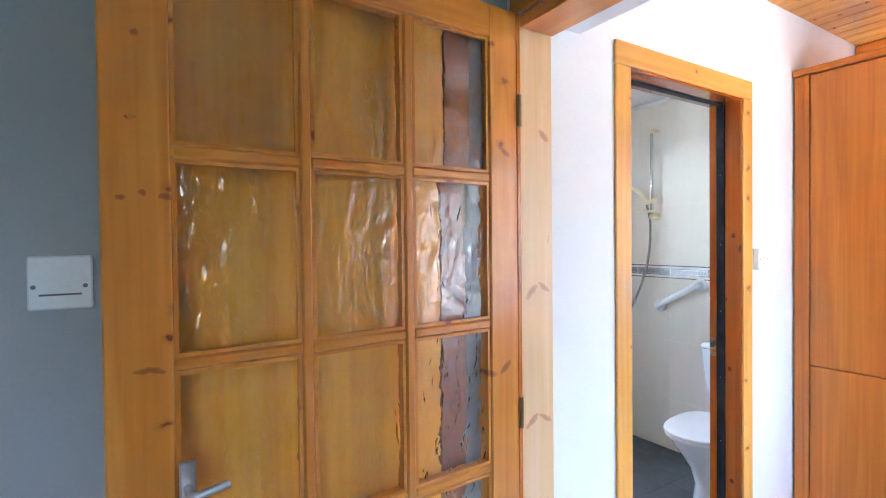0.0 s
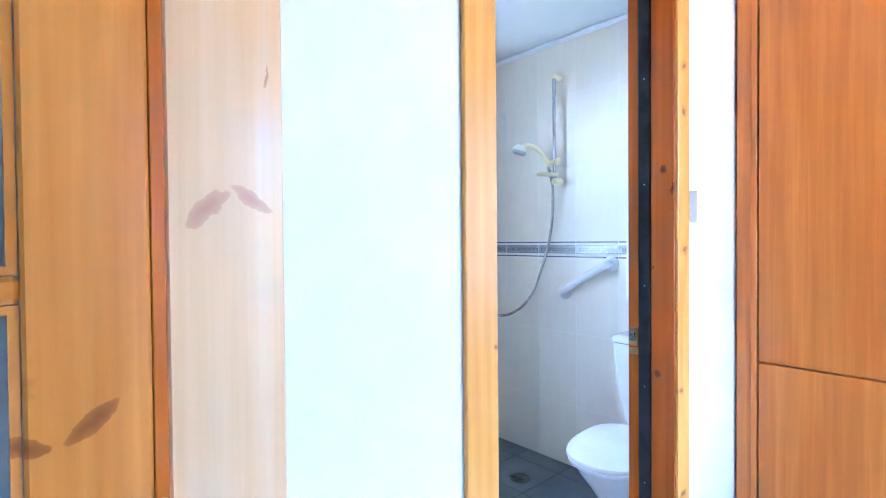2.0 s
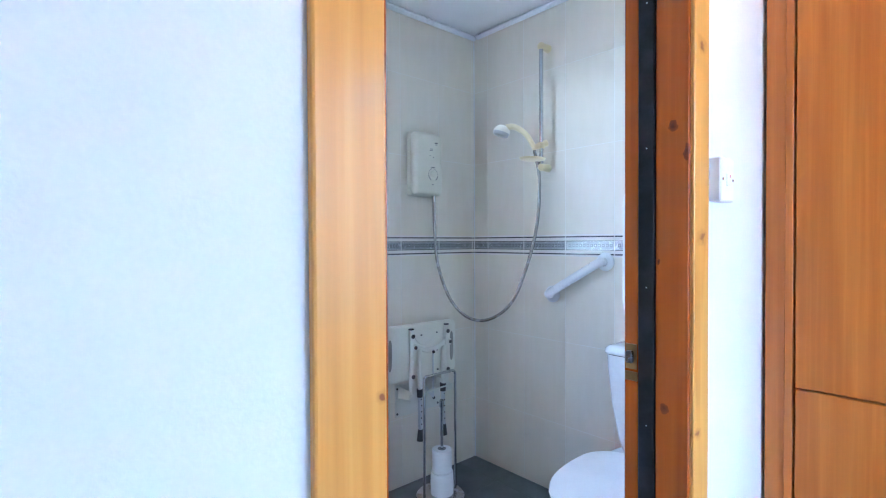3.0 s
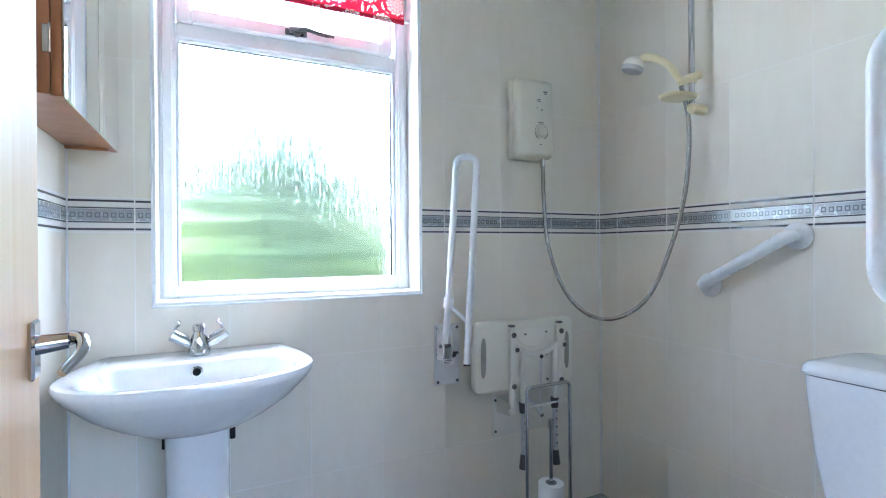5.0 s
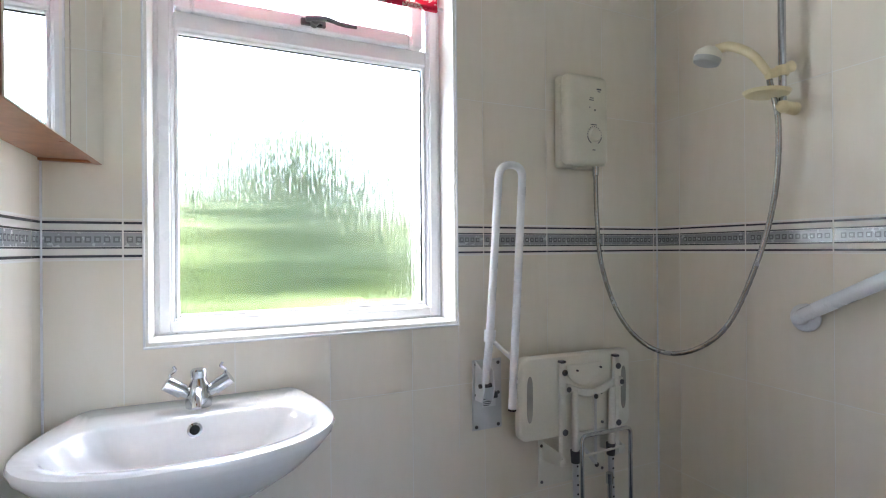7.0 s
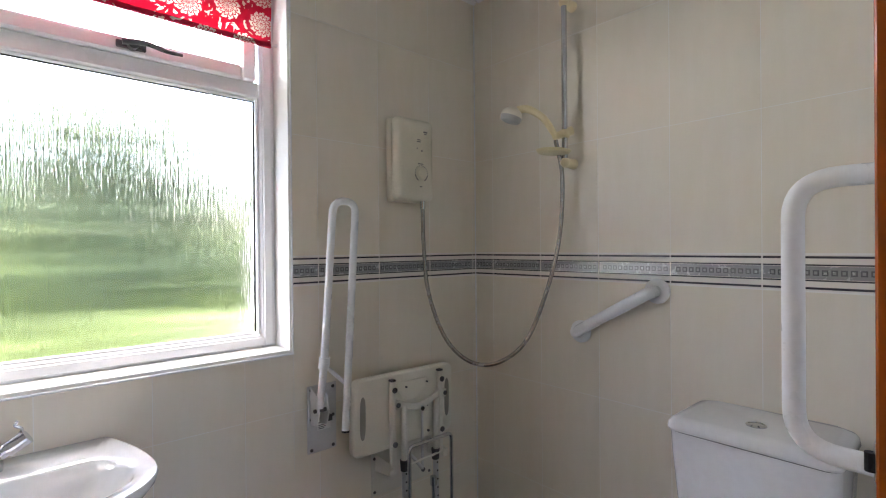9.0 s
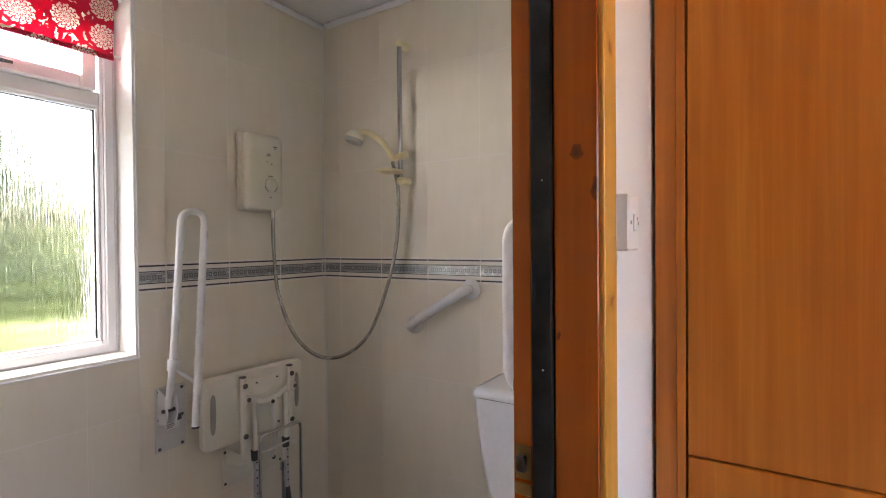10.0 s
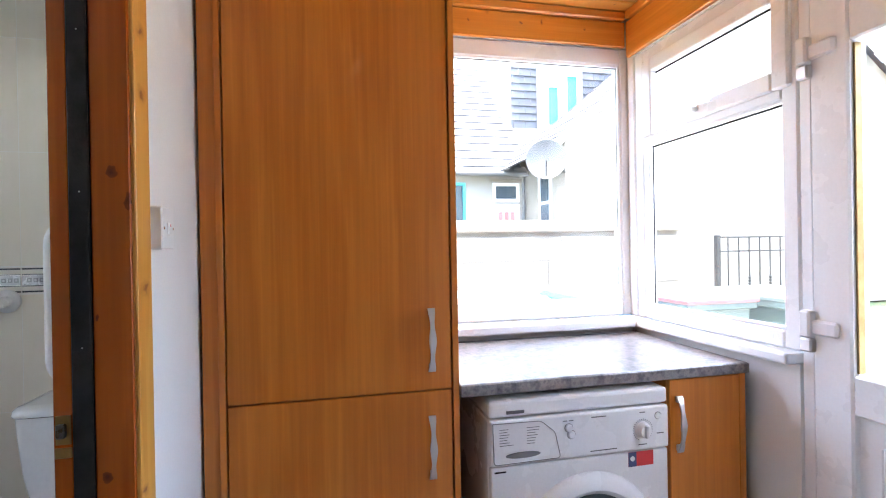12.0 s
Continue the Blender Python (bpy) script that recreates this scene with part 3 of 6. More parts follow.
def glazed_door(x0, x1, y, z0, z1):
    """An open pine door: stiles, rails, glazing bars and textured panes."""
    th = 0.04
    d = thing("glazed_door", (x1, y + th / 2, z0), "open orange pine door with nine textured glass panes", "door")
    gx0, gx1 = x0 + 0.099, x1 - 0.090
    gz = [0.18, 0.513, 0.876, 1.239, 1.602, 1.95]
    part("stile", boxed(x0, gx0, y, y + th, z0, z1, bev=0.003), PINE, d)
    part("stile", boxed(gx1, x1, y, y + th, z0, z1, bev=0.003), PINE, d)
    part("top_rail", boxed(gx0, gx1, y, y + th, gz[-1], z1, bev=0.002), PINE_X, d)
    part("bottom_rail", boxed(gx0, gx1, y, y + th, z0, gz[0], bev=0.002), PINE_X, d)
    pitch = (gx1 - gx0) / 3
    for i in (1, 2):
        xc = gx0 + pitch * i
        part("glazing_bar", boxed(xc - 0.011, xc + 0.011, y + 0.001, y + th - 0.001, gz[0], gz[-1], bev=0.004), PINE, d)
    for z in gz[1:-1]:
        for i in range(3):
            part("glazing_bar", boxed(gx0 + pitch * i + (0.011 if i else 0), gx0 + pitch * (i + 1) - (0.011 if i < 2 else 0), y + 0.002, y + th - 0.002, z - 0.011, z + 0.011, bev=0.004), PINE_X, d)
    for r in range(5):
        for i in range(3):
            b = solid()
            xa, xb, za, zb = gx0 + pitch * i + 0.006, gx0 + pitch * (i + 1) - 0.006, gz[r] + (0.006 if r else 0.001), gz[r + 1] - (0.006 if r < 4 else 0.001)
            b.faces.new([b.verts.new(q) for q in ((xa, y + 0.018, za), (xb, y + 0.018, za), (xb, y + 0.018, zb), (xa, y + 0.018, zb))])
            g = part("pane", b, HAMMERED, d, "wavy hammered glass pane")
            g.visible_shadow = False
            b = solid()
            xa, xb, za, zb = gx0 + pitch * i + (0.012 if i else 0.001), gx0 + pitch * (i + 1) - (0.012 if i < 2 else 0.001), gz[r] + (0.012 if r else 0.001), gz[r + 1] - (0.012 if r < 4 else 0.001)
            for q in ((xa, xa + 0.007, za, zb), (xb - 0.007, xb, za, zb), (xa + 0.007, xb - 0.007, za, za + 0.007), (xa + 0.007, xb - 0.007, zb - 0.007, zb)):
                box(b, q[0], q[1], y + 0.006, y + 0.016, q[2], q[3])
            part("glazing_bead", b, PINE_X if i == 1 else PINE, d)
    plate = part("handle_plate", boxed(gx0 + 0.004, gx0 + 0.03, y - 0.006, y + 0.004, 0.93, 1.075, bev=0.003), SATIN, d, "satin metal handle plate")
    b = solid()
    tube(b, rounded([(gx0 + 0.016, y - 0.002, 1.03), (gx0 + 0.016, y - 0.05, 1.03), (gx0 + 0.075, y - 0.055, 1.042)], 0.012), 0.007)
    part("lever", b, SATIN, plate, "satin metal lever", True)
    for z in (0.25, 1.0, 1.78):
        b = solid()
        rod(b, (x1 + 0.004, y - 0.004, z - 0.04), (x1 + 0.004, y - 0.004, z + 0.04), 0.006)
        part("hinge", b, BRASS, d)
    d.matrix_basis = d.matrix_basis @ Matrix.Rotation(radians(2.2), 4, "Z")
    return d


glazed_door(-0.05, 0.834, 0.952, 0.012, 2.03)


def cupboard_front():
    """The pine cupboard front in the wall behind the open door."""
    c = thing("cupboard_door", (0.3, 1.0, 0), "closed yellow pine cupboard door with a brown edge frame", "door")
    part("leaf", boxed(0.02, 0.632, 0.996, 1.004, 0.02, 2.04, bev=0.002), PANEL, c)
    part("frame", boxed(0.634, 0.708, 0.994, 1.004, 0.0, 2.06, bev=0.002), PINE_DARK, c, "reddish brown frame strip")
    return c


cupboard_front()

b = boxed(-0.150, -0.064, 0.994, 1.0045, 1.34, 1.428, bev=0.003)
ob = thing("outlet_plate", (-0.107, 1.0, 1.38), "white square blank outlet plate on the grey wall", "wall plate")
part("plate", b, PLASTIC, ob)
part("slot", boxed(-0.135, -0.079, 0.9925, 0.9945, 1.363, 1.366), PRINT, ob, "dark slot")
for x in (-0.142, -0.074):
    b = solid()
    rod(b, (x, 0.9945, 1.378), (x, 0.992, 1.378), 0.0035)
    part("screw", b, GREY, ob)

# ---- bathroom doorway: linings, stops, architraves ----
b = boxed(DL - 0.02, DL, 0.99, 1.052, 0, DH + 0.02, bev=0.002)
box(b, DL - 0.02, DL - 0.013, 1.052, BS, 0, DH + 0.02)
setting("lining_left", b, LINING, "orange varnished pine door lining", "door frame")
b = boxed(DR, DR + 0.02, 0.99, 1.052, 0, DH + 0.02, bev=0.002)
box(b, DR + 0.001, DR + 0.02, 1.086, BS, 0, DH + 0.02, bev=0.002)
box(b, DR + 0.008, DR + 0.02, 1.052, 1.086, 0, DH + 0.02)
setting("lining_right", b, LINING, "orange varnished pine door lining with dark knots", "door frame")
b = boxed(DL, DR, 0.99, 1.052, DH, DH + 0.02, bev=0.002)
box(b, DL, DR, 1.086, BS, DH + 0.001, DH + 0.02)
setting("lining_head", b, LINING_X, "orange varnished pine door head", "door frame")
b = boxed(DR + 0.004, DR + 0.008, 1.052, 1.086, 0, DH)
box(b, DR - 0.003, DR + 0.004, 1.054, 1.0855, 0, DH - 0.003, bev=0.002)
box(b, DL, DR - 0.003, 1.054, 1.085, DH - 0.003, DH + 0.012, bev=0.002)
seal = setting("door_seal", b, BLACK, "black draught seal in the door rebate", "trim")
for z in (0.35, 0.62, 0.88, 1.15, 1.42, 1.7):
    b = solid()
    rod(b, (DR - 0.002, 1.068, z), (DR - 0.0035, 1.068, z), 0.0014, 8)
    part("pin", b, STEEL, seal)
for name, x0, x1 in (("architrave_left", 1.262, 1.334), ("architrave_right", DR + 0.006, 2.084)):
    b = boxed(x0, x1, 0.983, 0.9935, 0, 1.991, bev=0.003, seg=2)
    setting(name, b, GOLD, "golden knotty pine architrave beside the bathroom door", "trim")
b = boxed(1.262, 2.084, 0.983, 0.9935, 1.993, 2.066, bev=0.003, seg=2)
setting("architrave_head", b, GOLD_X, "golden knotty pine architrave over the bathroom door", "trim")
ob = thing("strike_plate", (DR, 1.105, 0.9), "worn brass strike plate on the door lining", "latch plate")
part("plate", boxed(DR - 0.001, DR + 0.001, 1.089, 1.112, 0.985, 1.035), BRASS, ob)
part("keep", boxed(DR - 0.012, DR - 0.001, 1.094, 1.108, 0.998, 1.022, bev=0.002), GUNMETAL, ob)
part("lip", boxed(DR - 0.003, DR + 0.0005, 1.087, 1.113, 0.962, 0.98, bev=0.001), BRASS, ob)


def bathroom_door():
    """The leaf, swung a little past the square, into the bathroom."""
    hx, hy, ang = 1.345, 1.10, radians(95.5)
    m = Matrix.Translation((hx, hy, 0)) @ Matrix.Rotation(ang, 4, "Z")
    d = thing("bathroom_door", (hx, hy, 0.01), "open glossy varnished pine door with a lever handle", "door")
    w = 0.625
    part("leaf", boxed(0, w, 0, 0.036, 0.012, 1.945, bev=0.003, turn=m), PINE_PALE, d)
    plate = part("handle_plate", boxed(w - 0.075, w - 0.035, -0.007, 0, 0.962, 1.034, bev=0.003, turn=m), CHROME, d, "chrome handle plate")
    b = solid()
    p = [m @ Vector(q) for q in ((w - 0.055, -0.004, 1.003), (w - 0.055, -0.038, 1.006))]
    rod(b, p[0], p[1], 0.013, 14, 0.01)
    q = curve_through([m @ Vector(v) for v in ((w - 0.05, -0.04, 1.008), (w - 0.068, -0.053, 1.007), (w - 0.095, -0.054, 0.996), (w - 0.12, -0.038, 0.978))], 5)
    tube(b, q, [0.010 - 0.005 * i / (len(q) - 1) for i in range(len(q))])
    part("lever", b, CHROME, plate, "curved chrome lever", True)
    for z in (0.25, 1.7):
        b = solid()
        rod(b, (hx - 0.002, hy - 0.004, z - 0.04), (hx - 0.002, hy - 0.004, z + 0.04), 0.006)
        part("hinge", b, BRASS, d)


bathroom_door()


def rocker_switch():
    s = thing("light_switch", (2.145, 0.985, 1.36), "white rocker light switch on the white wall", "switch")
    part("plate", boxed(2.106, 2.178, 0.970, 0.9935, 1.318, 1.404, bev=0.003), PLASTIC, s)
    part("rocker", boxed(2.133, 2.151, 0.966, 0.971, 1.348, 1.374, bev=0.002), PLASTIC, s)
    part("mark", boxed(2.1405, 2.1435, 0.9655, 0.9662, 1.364, 1.370), RED, s)
    for x in (2.115, 2.169):
        b = solid()
        rod(b, (x, 0.9705, 1.361), (x, 0.969, 1.361), 0.003, 8)
        part("screw", b, STEEL, s)


rocker_switch()

# ---- glazing ----


def frame_bars(b, axis, u0, u1, z0, z1, d0, d1, w, bev=0.006):
    """Four bars of a frame in a plane across x or y."""
    for a0, a1, c0, c1 in ((u0, u0 + w, z0, z1), (u1 - w, u1, z0, z1), (u0 + w, u1 - w, z0, z0 + w), (u0 + w, u1 - w, z1 - w, z1)):
        if axis == "y":
            box(b, a0, a1, d0, d1, c0, c1, bev=bev)
        else:
            box(b, d0, d1, a0, a1, c0, c1, bev=bev)
    return b


def pane(axis, u0, u1, z0, z1, d, glass, parent, label):
    b = boxed(u0, u1, d, d + 0.005, z0, z1) if axis == "y" else boxed(d, d + 0.005, u0, u1, z0, z1)
    g = part("pane", b, glass, parent, label)
    g.visible_shadow = False
    return g


def window_stay(p, axis_x, parent, flip=1):
    """A window handle with its curved lever."""
    x, y, z = p
    u = Vector((1, 0, 0)) if axis_x else Vector((0, 1, 0))
    n = Vector((0, -1, 0)) if axis_x == 1 else Vector((0, 1, 0))
    c = Vector(p)
    b = solid()
    rod(b, c, c + n * 0.028, 0.014, 14)
    box(b, -0.04, 0.035, -0.004, 0.004, -0.011, 0.011, bev=0.003, turn=Matrix.Translation(c + n * 0.003))
    q = curve_through([c + n * 0.026 - u * 0.028 * flip, c + n * 0.032 + u * 0.03 * flip + Vector((0, 0, 0.006)), c + n * 0.034 + u * 0.08 * flip + Vector((0, 0, -0.004)), c + n * 0.03 + u * 0.125 * flip + Vector((0, 0, -0.003))], 5)
    tube(b, q, [0.009 - 0.004 * i / (len(q) - 1) for i in range(len(q))])
    part("window_handle", b, GUNMETAL, parent, "grey metal window handle", True)


win = thing("window_1", (1.79, 2.72, WZ0), "white plastic window with rain-streaked obscure glass", "window", kind="structure")
b = frame_bars(solid(), "y", WX0 - 0.006, WX1 + 0.006, WZ0 - 0.009, WZ1 - 0.01, 2.720, 2.775, 0.055)
box(b, WX0 + 0.049, WX1 - 0.049, 2.721, 2.774, 1.812, 1.866, bev=0.006)
part("window_frame", b, UPVC, win)
part("frame_rebate", frame_bars(solid(), "y", WX0 + 0.010, WX1 - 0.010, WZ0 + 0.006, WZ1 - 0.02, 2.712, 2.722, 0.030, 0.003), UPVC, win)
part("top_sash", frame_bars(solid(), "y", 1.391, 2.128, 1.862, 2.165, 2.70, 2.755, 0.046), UPVC, win)
pane("y", 1.392, 2.142, 1.006, 1.812, 2.745, REEDED, win, "streaked obscure glass")
pane("y", 1.432, 2.087, 1.902, 2.125, 2.735, REEDED, win, "streaked obscure glass")
part("glazing_bead", frame_bars(solid(), "y", 1.389, 2.146, 1.002, 1.815, 2.728, 2.742, 0.0105, 0.003), UPVC, win)
b = solid()
for q in ((1.3995, 2.1355, 1.8005, 1.8045), (2.1305, 2.1355, 1.0125, 1.8005)):
    box(b, q[0], q[1], 2.741, 2.7445, q[2], q[3])
part("gasket", b, BLACK, win, "black rubber glazing gasket")
window_stay((1.770, 2.70, 1.884), 1, win)
b = boxed(WX0 - 0.012, WX0 - 0.007, BN - 0.004, 2.72, WZ0 - 0.012, WZ1, bev=0.001)
box(b, WX1 + 0.007, WX1 + 0.012, BN - 0.004, 2.72, WZ0 - 0.012, WZ1, bev=0.001)
box(b, WX0 - 0.006, WX1 + 0.006, BN - 0.004, 2.72, WZ1 - 0.016, WZ1, bev=0.002)
part("reveal_lining", b, UPVC, win)
part("window_sill", boxed(WX0 - 0.012, WX1 + 0.012, BN - 0.008, 2.722, WZ0 - 0.015, WZ0 - 0.009, bev=0.0015), UPVC, win, "white plastic sill")

blind = thing("roller_blind", (1.79, 2.64, 2.2), "red roller blind with pale flowers, mostly raised", "blind")
b = solid()
rod(b, (WX0 + 0.03, 2.645, 2.155), (WX1 - 0.03, 2.645, 2.155), 0.022, 16)
part("roller", b, FLORAL, blind, "", True)
n = 40
rows = []
for k in range(7):
    z = 2.14 - k * (2.14 - 1.965) / 6
    rows.append([(WX0 + 0.04 + (WX1 - WX0 - 0.085) * i / n, 2.623 + 0.003 * math.sin(i * 0.7 + k) + 0.004 * (k / 6), z + 0.004 * math.sin(i * 0.35)) for i in range(n + 1)])
b = loft(solid(), rows, close=False)
bmesh.ops.solidify(b, geom=list(b.faces), thickness=0.0012)
part("cloth", b, FLORAL, blind, "red cloth with pale rosettes", True)
part("bottom_bar", boxed(WX0 + 0.04, WX1 - 0.045, 2.622, 2.632, 1.955, 1.972, bev=0.003), FLORAL, blind)
b = solid()
rod(b, (WX1 - 0.02, 2.64, 1.975), (WX1 - 0.055, 2.64, 1.975), 0.006, 8)
part("bar_end", b, PLASTIC, blind)
b = solid()
for i in range(160):
    z = 2.14 - i * 0.0101
    if z > 0.55:
        bmesh.ops.create_icosphere(b, subdivisions=1, radius=0.0022, matrix=Matrix.Translation((WX1 + 0.006 - 0.014 * min(1, max(0, z - 0.9)), 2.592, z)))
part("bead_chain", b, PLASTIC, blind, "white bead pull chain")

# porch glazing: the end window, the side window and the glazed door
setting("wall_porch_east", boxed(PE - 0.05, PE + 0.12, -0.92, WALL_Y, 0, 0.93), WHITE_PAINT, "low white wall under the porch window", "wall")
b = boxed(2.280, PE - 0.05, PS - 0.1, PS + 0.04, 0, 0.93)
setting("wall_porch_south", b, WHITE_PAINT, "low white wall under the side window", "wall")
setting("wall_porch_south_west", boxed(1.113, 1.36, PS - 0.1, PS + 0.04, 0, 2.5), WHITE_PAINT, "white porch wall beside the outer door", "wall")
b = boxed(PE - 0.04, PE + 0.12, -0.92, WALL_Y, 2.26, 2.5)
box(b, 1.36, PE - 0.04, PS - 0.1, PS + 0.04, 2.2, 2.5)
setting("wall_porch_top", b, WHITE_PAINT, "white wall over the porch windows", "wall")
FASCIA = "varnished pine fascia board above the porch windows"
setting("fascia_1", boxed(PE - 0.062, PE - 0.041, PS + 0.063, WALL_Y - 0.002, 2.255, 2.375, bev=0.004), PINE_Y, FASCIA, "trim")
setting("fascia_2", boxed(PE - 0.08, PE - 0.041, PS + 0.07, WALL_Y - 0.002, 2.377, TOP - 0.002, bev=0.006), PINE_Y, FASCIA, "trim")
setting("fascia_3", boxed(1.37, PE - 0.064, PS + 0.041, PS + 0.062, 2.205, 2.375, bev=0.004), PINE_X, FASCIA, "trim")
setting("fascia_4", boxed(1.37, PE - 0.083, PS + 0.041, PS + 0.08, 2.377, TOP - 0.002, bev=0.006), PINE_X, FASCIA, "trim")
b = boxed(PE - 0.155, PE - 0.01, PS + 0.09, WALL_Y - 0.002, 0.93, 0.968, bev=0.008, seg=2)
box(b, 2.285, PE - 0.01, PS - 0.01, PS + 0.088, 0.93, 0.966, bev=0.008, seg=2)
setting("porch_sill", b, UPVC, "white window sill round the worktop", "sill")

w2 = thing("window_2", (PE, 0.1, 0.968), "large white framed window onto the yard", "window", kind="structure")
part("window_frame", frame_bars(solid(), "x", -0.80, 0.96, 0.97, 2.255, PE - 0.035, PE + 0.035, 0.078), UPVC, w2)
part("glazing_bead", frame_bars(solid(), "x", -0.724, 0.884, 1.046, 2.179, PE - 0.03, PE - 0.012, 0.01, 0.003), UPVC, w2)
pane("x", -0.72, 0.88, 1.05, 2.175, PE, CLEAR, w2, "clear glass pane")
b = boxed(PE - 0.012, PE - 0.008, -0.718, 0.878, 2.168, 2.174)
box(b, PE - 0.012, PE - 0.008, -0.72, -0.714, 1.05, 2.168)
part("gasket", b, BLACK, w2, "dark glazing gasket")
part("corner_post", boxed(PE - 0.09, PE - 0.036, PS - 0.02, PS + 0.04, 0.97, 2.255, bev=0.006), UPVC, w2)

w3 = thing("window_3", (2.7, PS, 0.968), "white side window with a small top light", "window", kind="structure")
b = frame_bars(solid(), "y", 2.280, 3.108, 0.97, 2.2, PS - 0.03, PS + 0.035, 0.058)
box(b, 2.338, 3.050, PS - 0.03, PS + 0.034, 1.768, 1.825, bev=0.006)
part("window_frame", b, UPVC, w3)
part("top_sash", frame_bars(solid(), "y", 2.298, 3.035, 1.80, 2.145, PS - 0.02, PS + 0.052, 0.062), UPVC, w3)
pane("y", 2.325, 3.035, 1.03, 1.77, PS, CLEAR, w3, "clear glass pane")
pane("y", 2.355, 2.98, 1.855, 2.09, PS + 0.01, CLEAR, w3, "clear glass pane")
part("glazing_bead", frame_bars(solid(), "y", 2.323, 3.028, 1.028, 1.770, PS + 0.012, PS + 0.030, 0.012, 0.003), UPVC, w3)
b = boxed(2.335, 3.016, PS + 0.008, PS + 0.0115, 1.752, 1.758)
box(b, 3.010, 3.016, PS + 0.008, PS + 0.0115, 1.04, 1.752)
box(b, 2.360, 2.973, PS + 0.018, PS + 0.0215, 2.077, 2.083)
part("gasket", b, BLACK, w3, "dark glazing gasket")
b = solid()
rod(b, (2.69, PS + 0.052, 1.838), (2.69, PS + 0.082, 1.838), 0.012)
tube(b, curve_through([(2.72, PS + 0.079, 1.834), (2.67, PS + 0.087, 1.844), (2.62, PS + 0.085, 1.838), (2.58, PS + 0.082, 1.838)], 4), 0.006)
part("window_handle", b, SATIN, w3, "grey metal window handle", True)

dr = thing("door_1", (1.8, PS, 0.02), "white plastic outer door with a glazed upper half", "door", kind="structure")
b = boxed(2.235, 2.278, PS - 0.04, PS + 0.035, 0, 2.2, bev=0.006)
box(b, 1.362, 1.43, PS - 0.04, PS + 0.035, 0, 2.2, bev=0.006)
box(b, 1.43, 2.235, PS - 0.04, PS + 0.034, 2.13, 2.2, bev=0.006)
part("door_frame", b, UPVC, dr)
b = boxed(2.12, 2.232, PS - 0.025, PS + 0.045, 0.02, 2.125, bev=0.006)
box(b, 1.433, 1.545, PS - 0.025, PS + 0.045, 0.02, 2.125, bev=0.006)
box(b, 1.545, 2.12, PS - 0.025, PS + 0.044, 1.865, 2.125, bev=0.006)
box(b, 1.545, 2.12, PS - 0.025, PS + 0.044, 0.825, 0.937, bev=0.006)
box(b, 1.545, 2.12, PS - 0.025, PS + 0.044, 0.02, 0.16, bev=0.006)
leaf = part("leaf", b, UPVC, dr)
pane("y", 1.54, 2.125, 0.932, 1.87, PS, CLEAR, leaf, "clear glass pane")
b = boxed(1.54, 2.125, PS - 0.012, PS + 0.022, 0.155, 0.83)
box(b, 1.61, 2.06, PS + 0.018, PS + 0.034, 0.22, 0.765, bev=0.012)
part("lower_panel", b, UPVC, leaf)
b = boxed(2.112, 2.118, PS + 0.008, PS + 0.03, 0.942, 1.86)
part("gasket", b, BRASS, leaf, "yellowish glazing spacer edge")
for z in (1.055, 1.872):
    b = boxed(2.152, 2.249, PS + 0.04, PS + 0.058, z - 0.022, z + 0.022, bev=0.006)
    box(b, 2.225, 2.259, PS + 0.036, PS + 0.07, z - 0.032, z + 0.05, bev=0.006)
    part("hinge", b, UPVC, dr, "chunky white plastic hinge")
    part("hinge_pin", boxed(2.223, 2.261, PS + 0.037, PS + 0.066, z - 0.075, z - 0.034, bev=0.005), SATIN, dr, "grey metal hinge pin")

# ---- porch furniture ----
CX = 2.44


def bow_handle(parent, x, y, z0, z1):
    """A flat bow handle on a door that faces west."""
    b = solid()
    n, ring = 14, []
    for i in range(n + 1):
        s = i / n
        z = z0 + (z1 - z0) * s
        out = 0.012 + 0.02 * math.sin(math.pi * s) ** 0.8
        wdt = 0.0082 + 0.0024 * math.cos(4 * math.pi * s)
        ring.append([(x - out - 0.003, y - wdt, z), (x - out - 0.003, y + wdt, z), (x - out + 0.003, y + wdt, z), (x - out + 0.003, y - wdt, z)])
    loft(b, ring)
    for z in (z0 + 0.012, z1 - 0.012):
        box(b, x - 0.014, x, y - 0.007, y + 0.007, z - 0.01, z + 0.01, bev=0.002)
    return part("handle", b, SATIN, parent, "curved satin metal bow handle", True)


tall = thing("tall_cabinet", (2.75, 0.61, 0), "tall beech laminate larder cabinet with two doors", "cabinet")
b = boxed(CX + 0.02, 3.04, 0.31, 0.328, 0.12, 2.14)
box(b, CX + 0.02, 3.04, 0.91, 0.928, 0.12, 2.14)
box(b, CX + 0.02, 3.04, 0.328, 0.91, 0.12, 0.138)
box(b, CX + 0.02, 3.04, 0.328, 0.91, 2.122, 2.14)
box(b, 3.02, 3.04, 0.328, 0.91, 0.138, 2.122)
part("body", b, BEECH, tall)
part("plinth", boxed(CX + 0.06, 3.02, 0.31, 0.93, 0, 0.12), BEECH_Y, tall)
part("side_panel", boxed(CX - 0.004, 3.05, 0.289, 0.307, 0.0, 2.14, bev=0.001), BEECH, tall)
part("filler_strip", boxed(CX + 0.004, CX + 0.02, 0.946, 0.986, 0.0, 2.14, bev=0.001), BEECH, tall)
part("end_panel", boxed(CX - 0.004, CX + 0.4, 0.929, 0.945, 0.0, 2.14, bev=0.001), BEECH, tall)
part("cornice", boxed(CX - 0.016, 3.05, 0.284, 0.988, 2.142, 2.168, bev=0.005), BEECH_Y, tall)
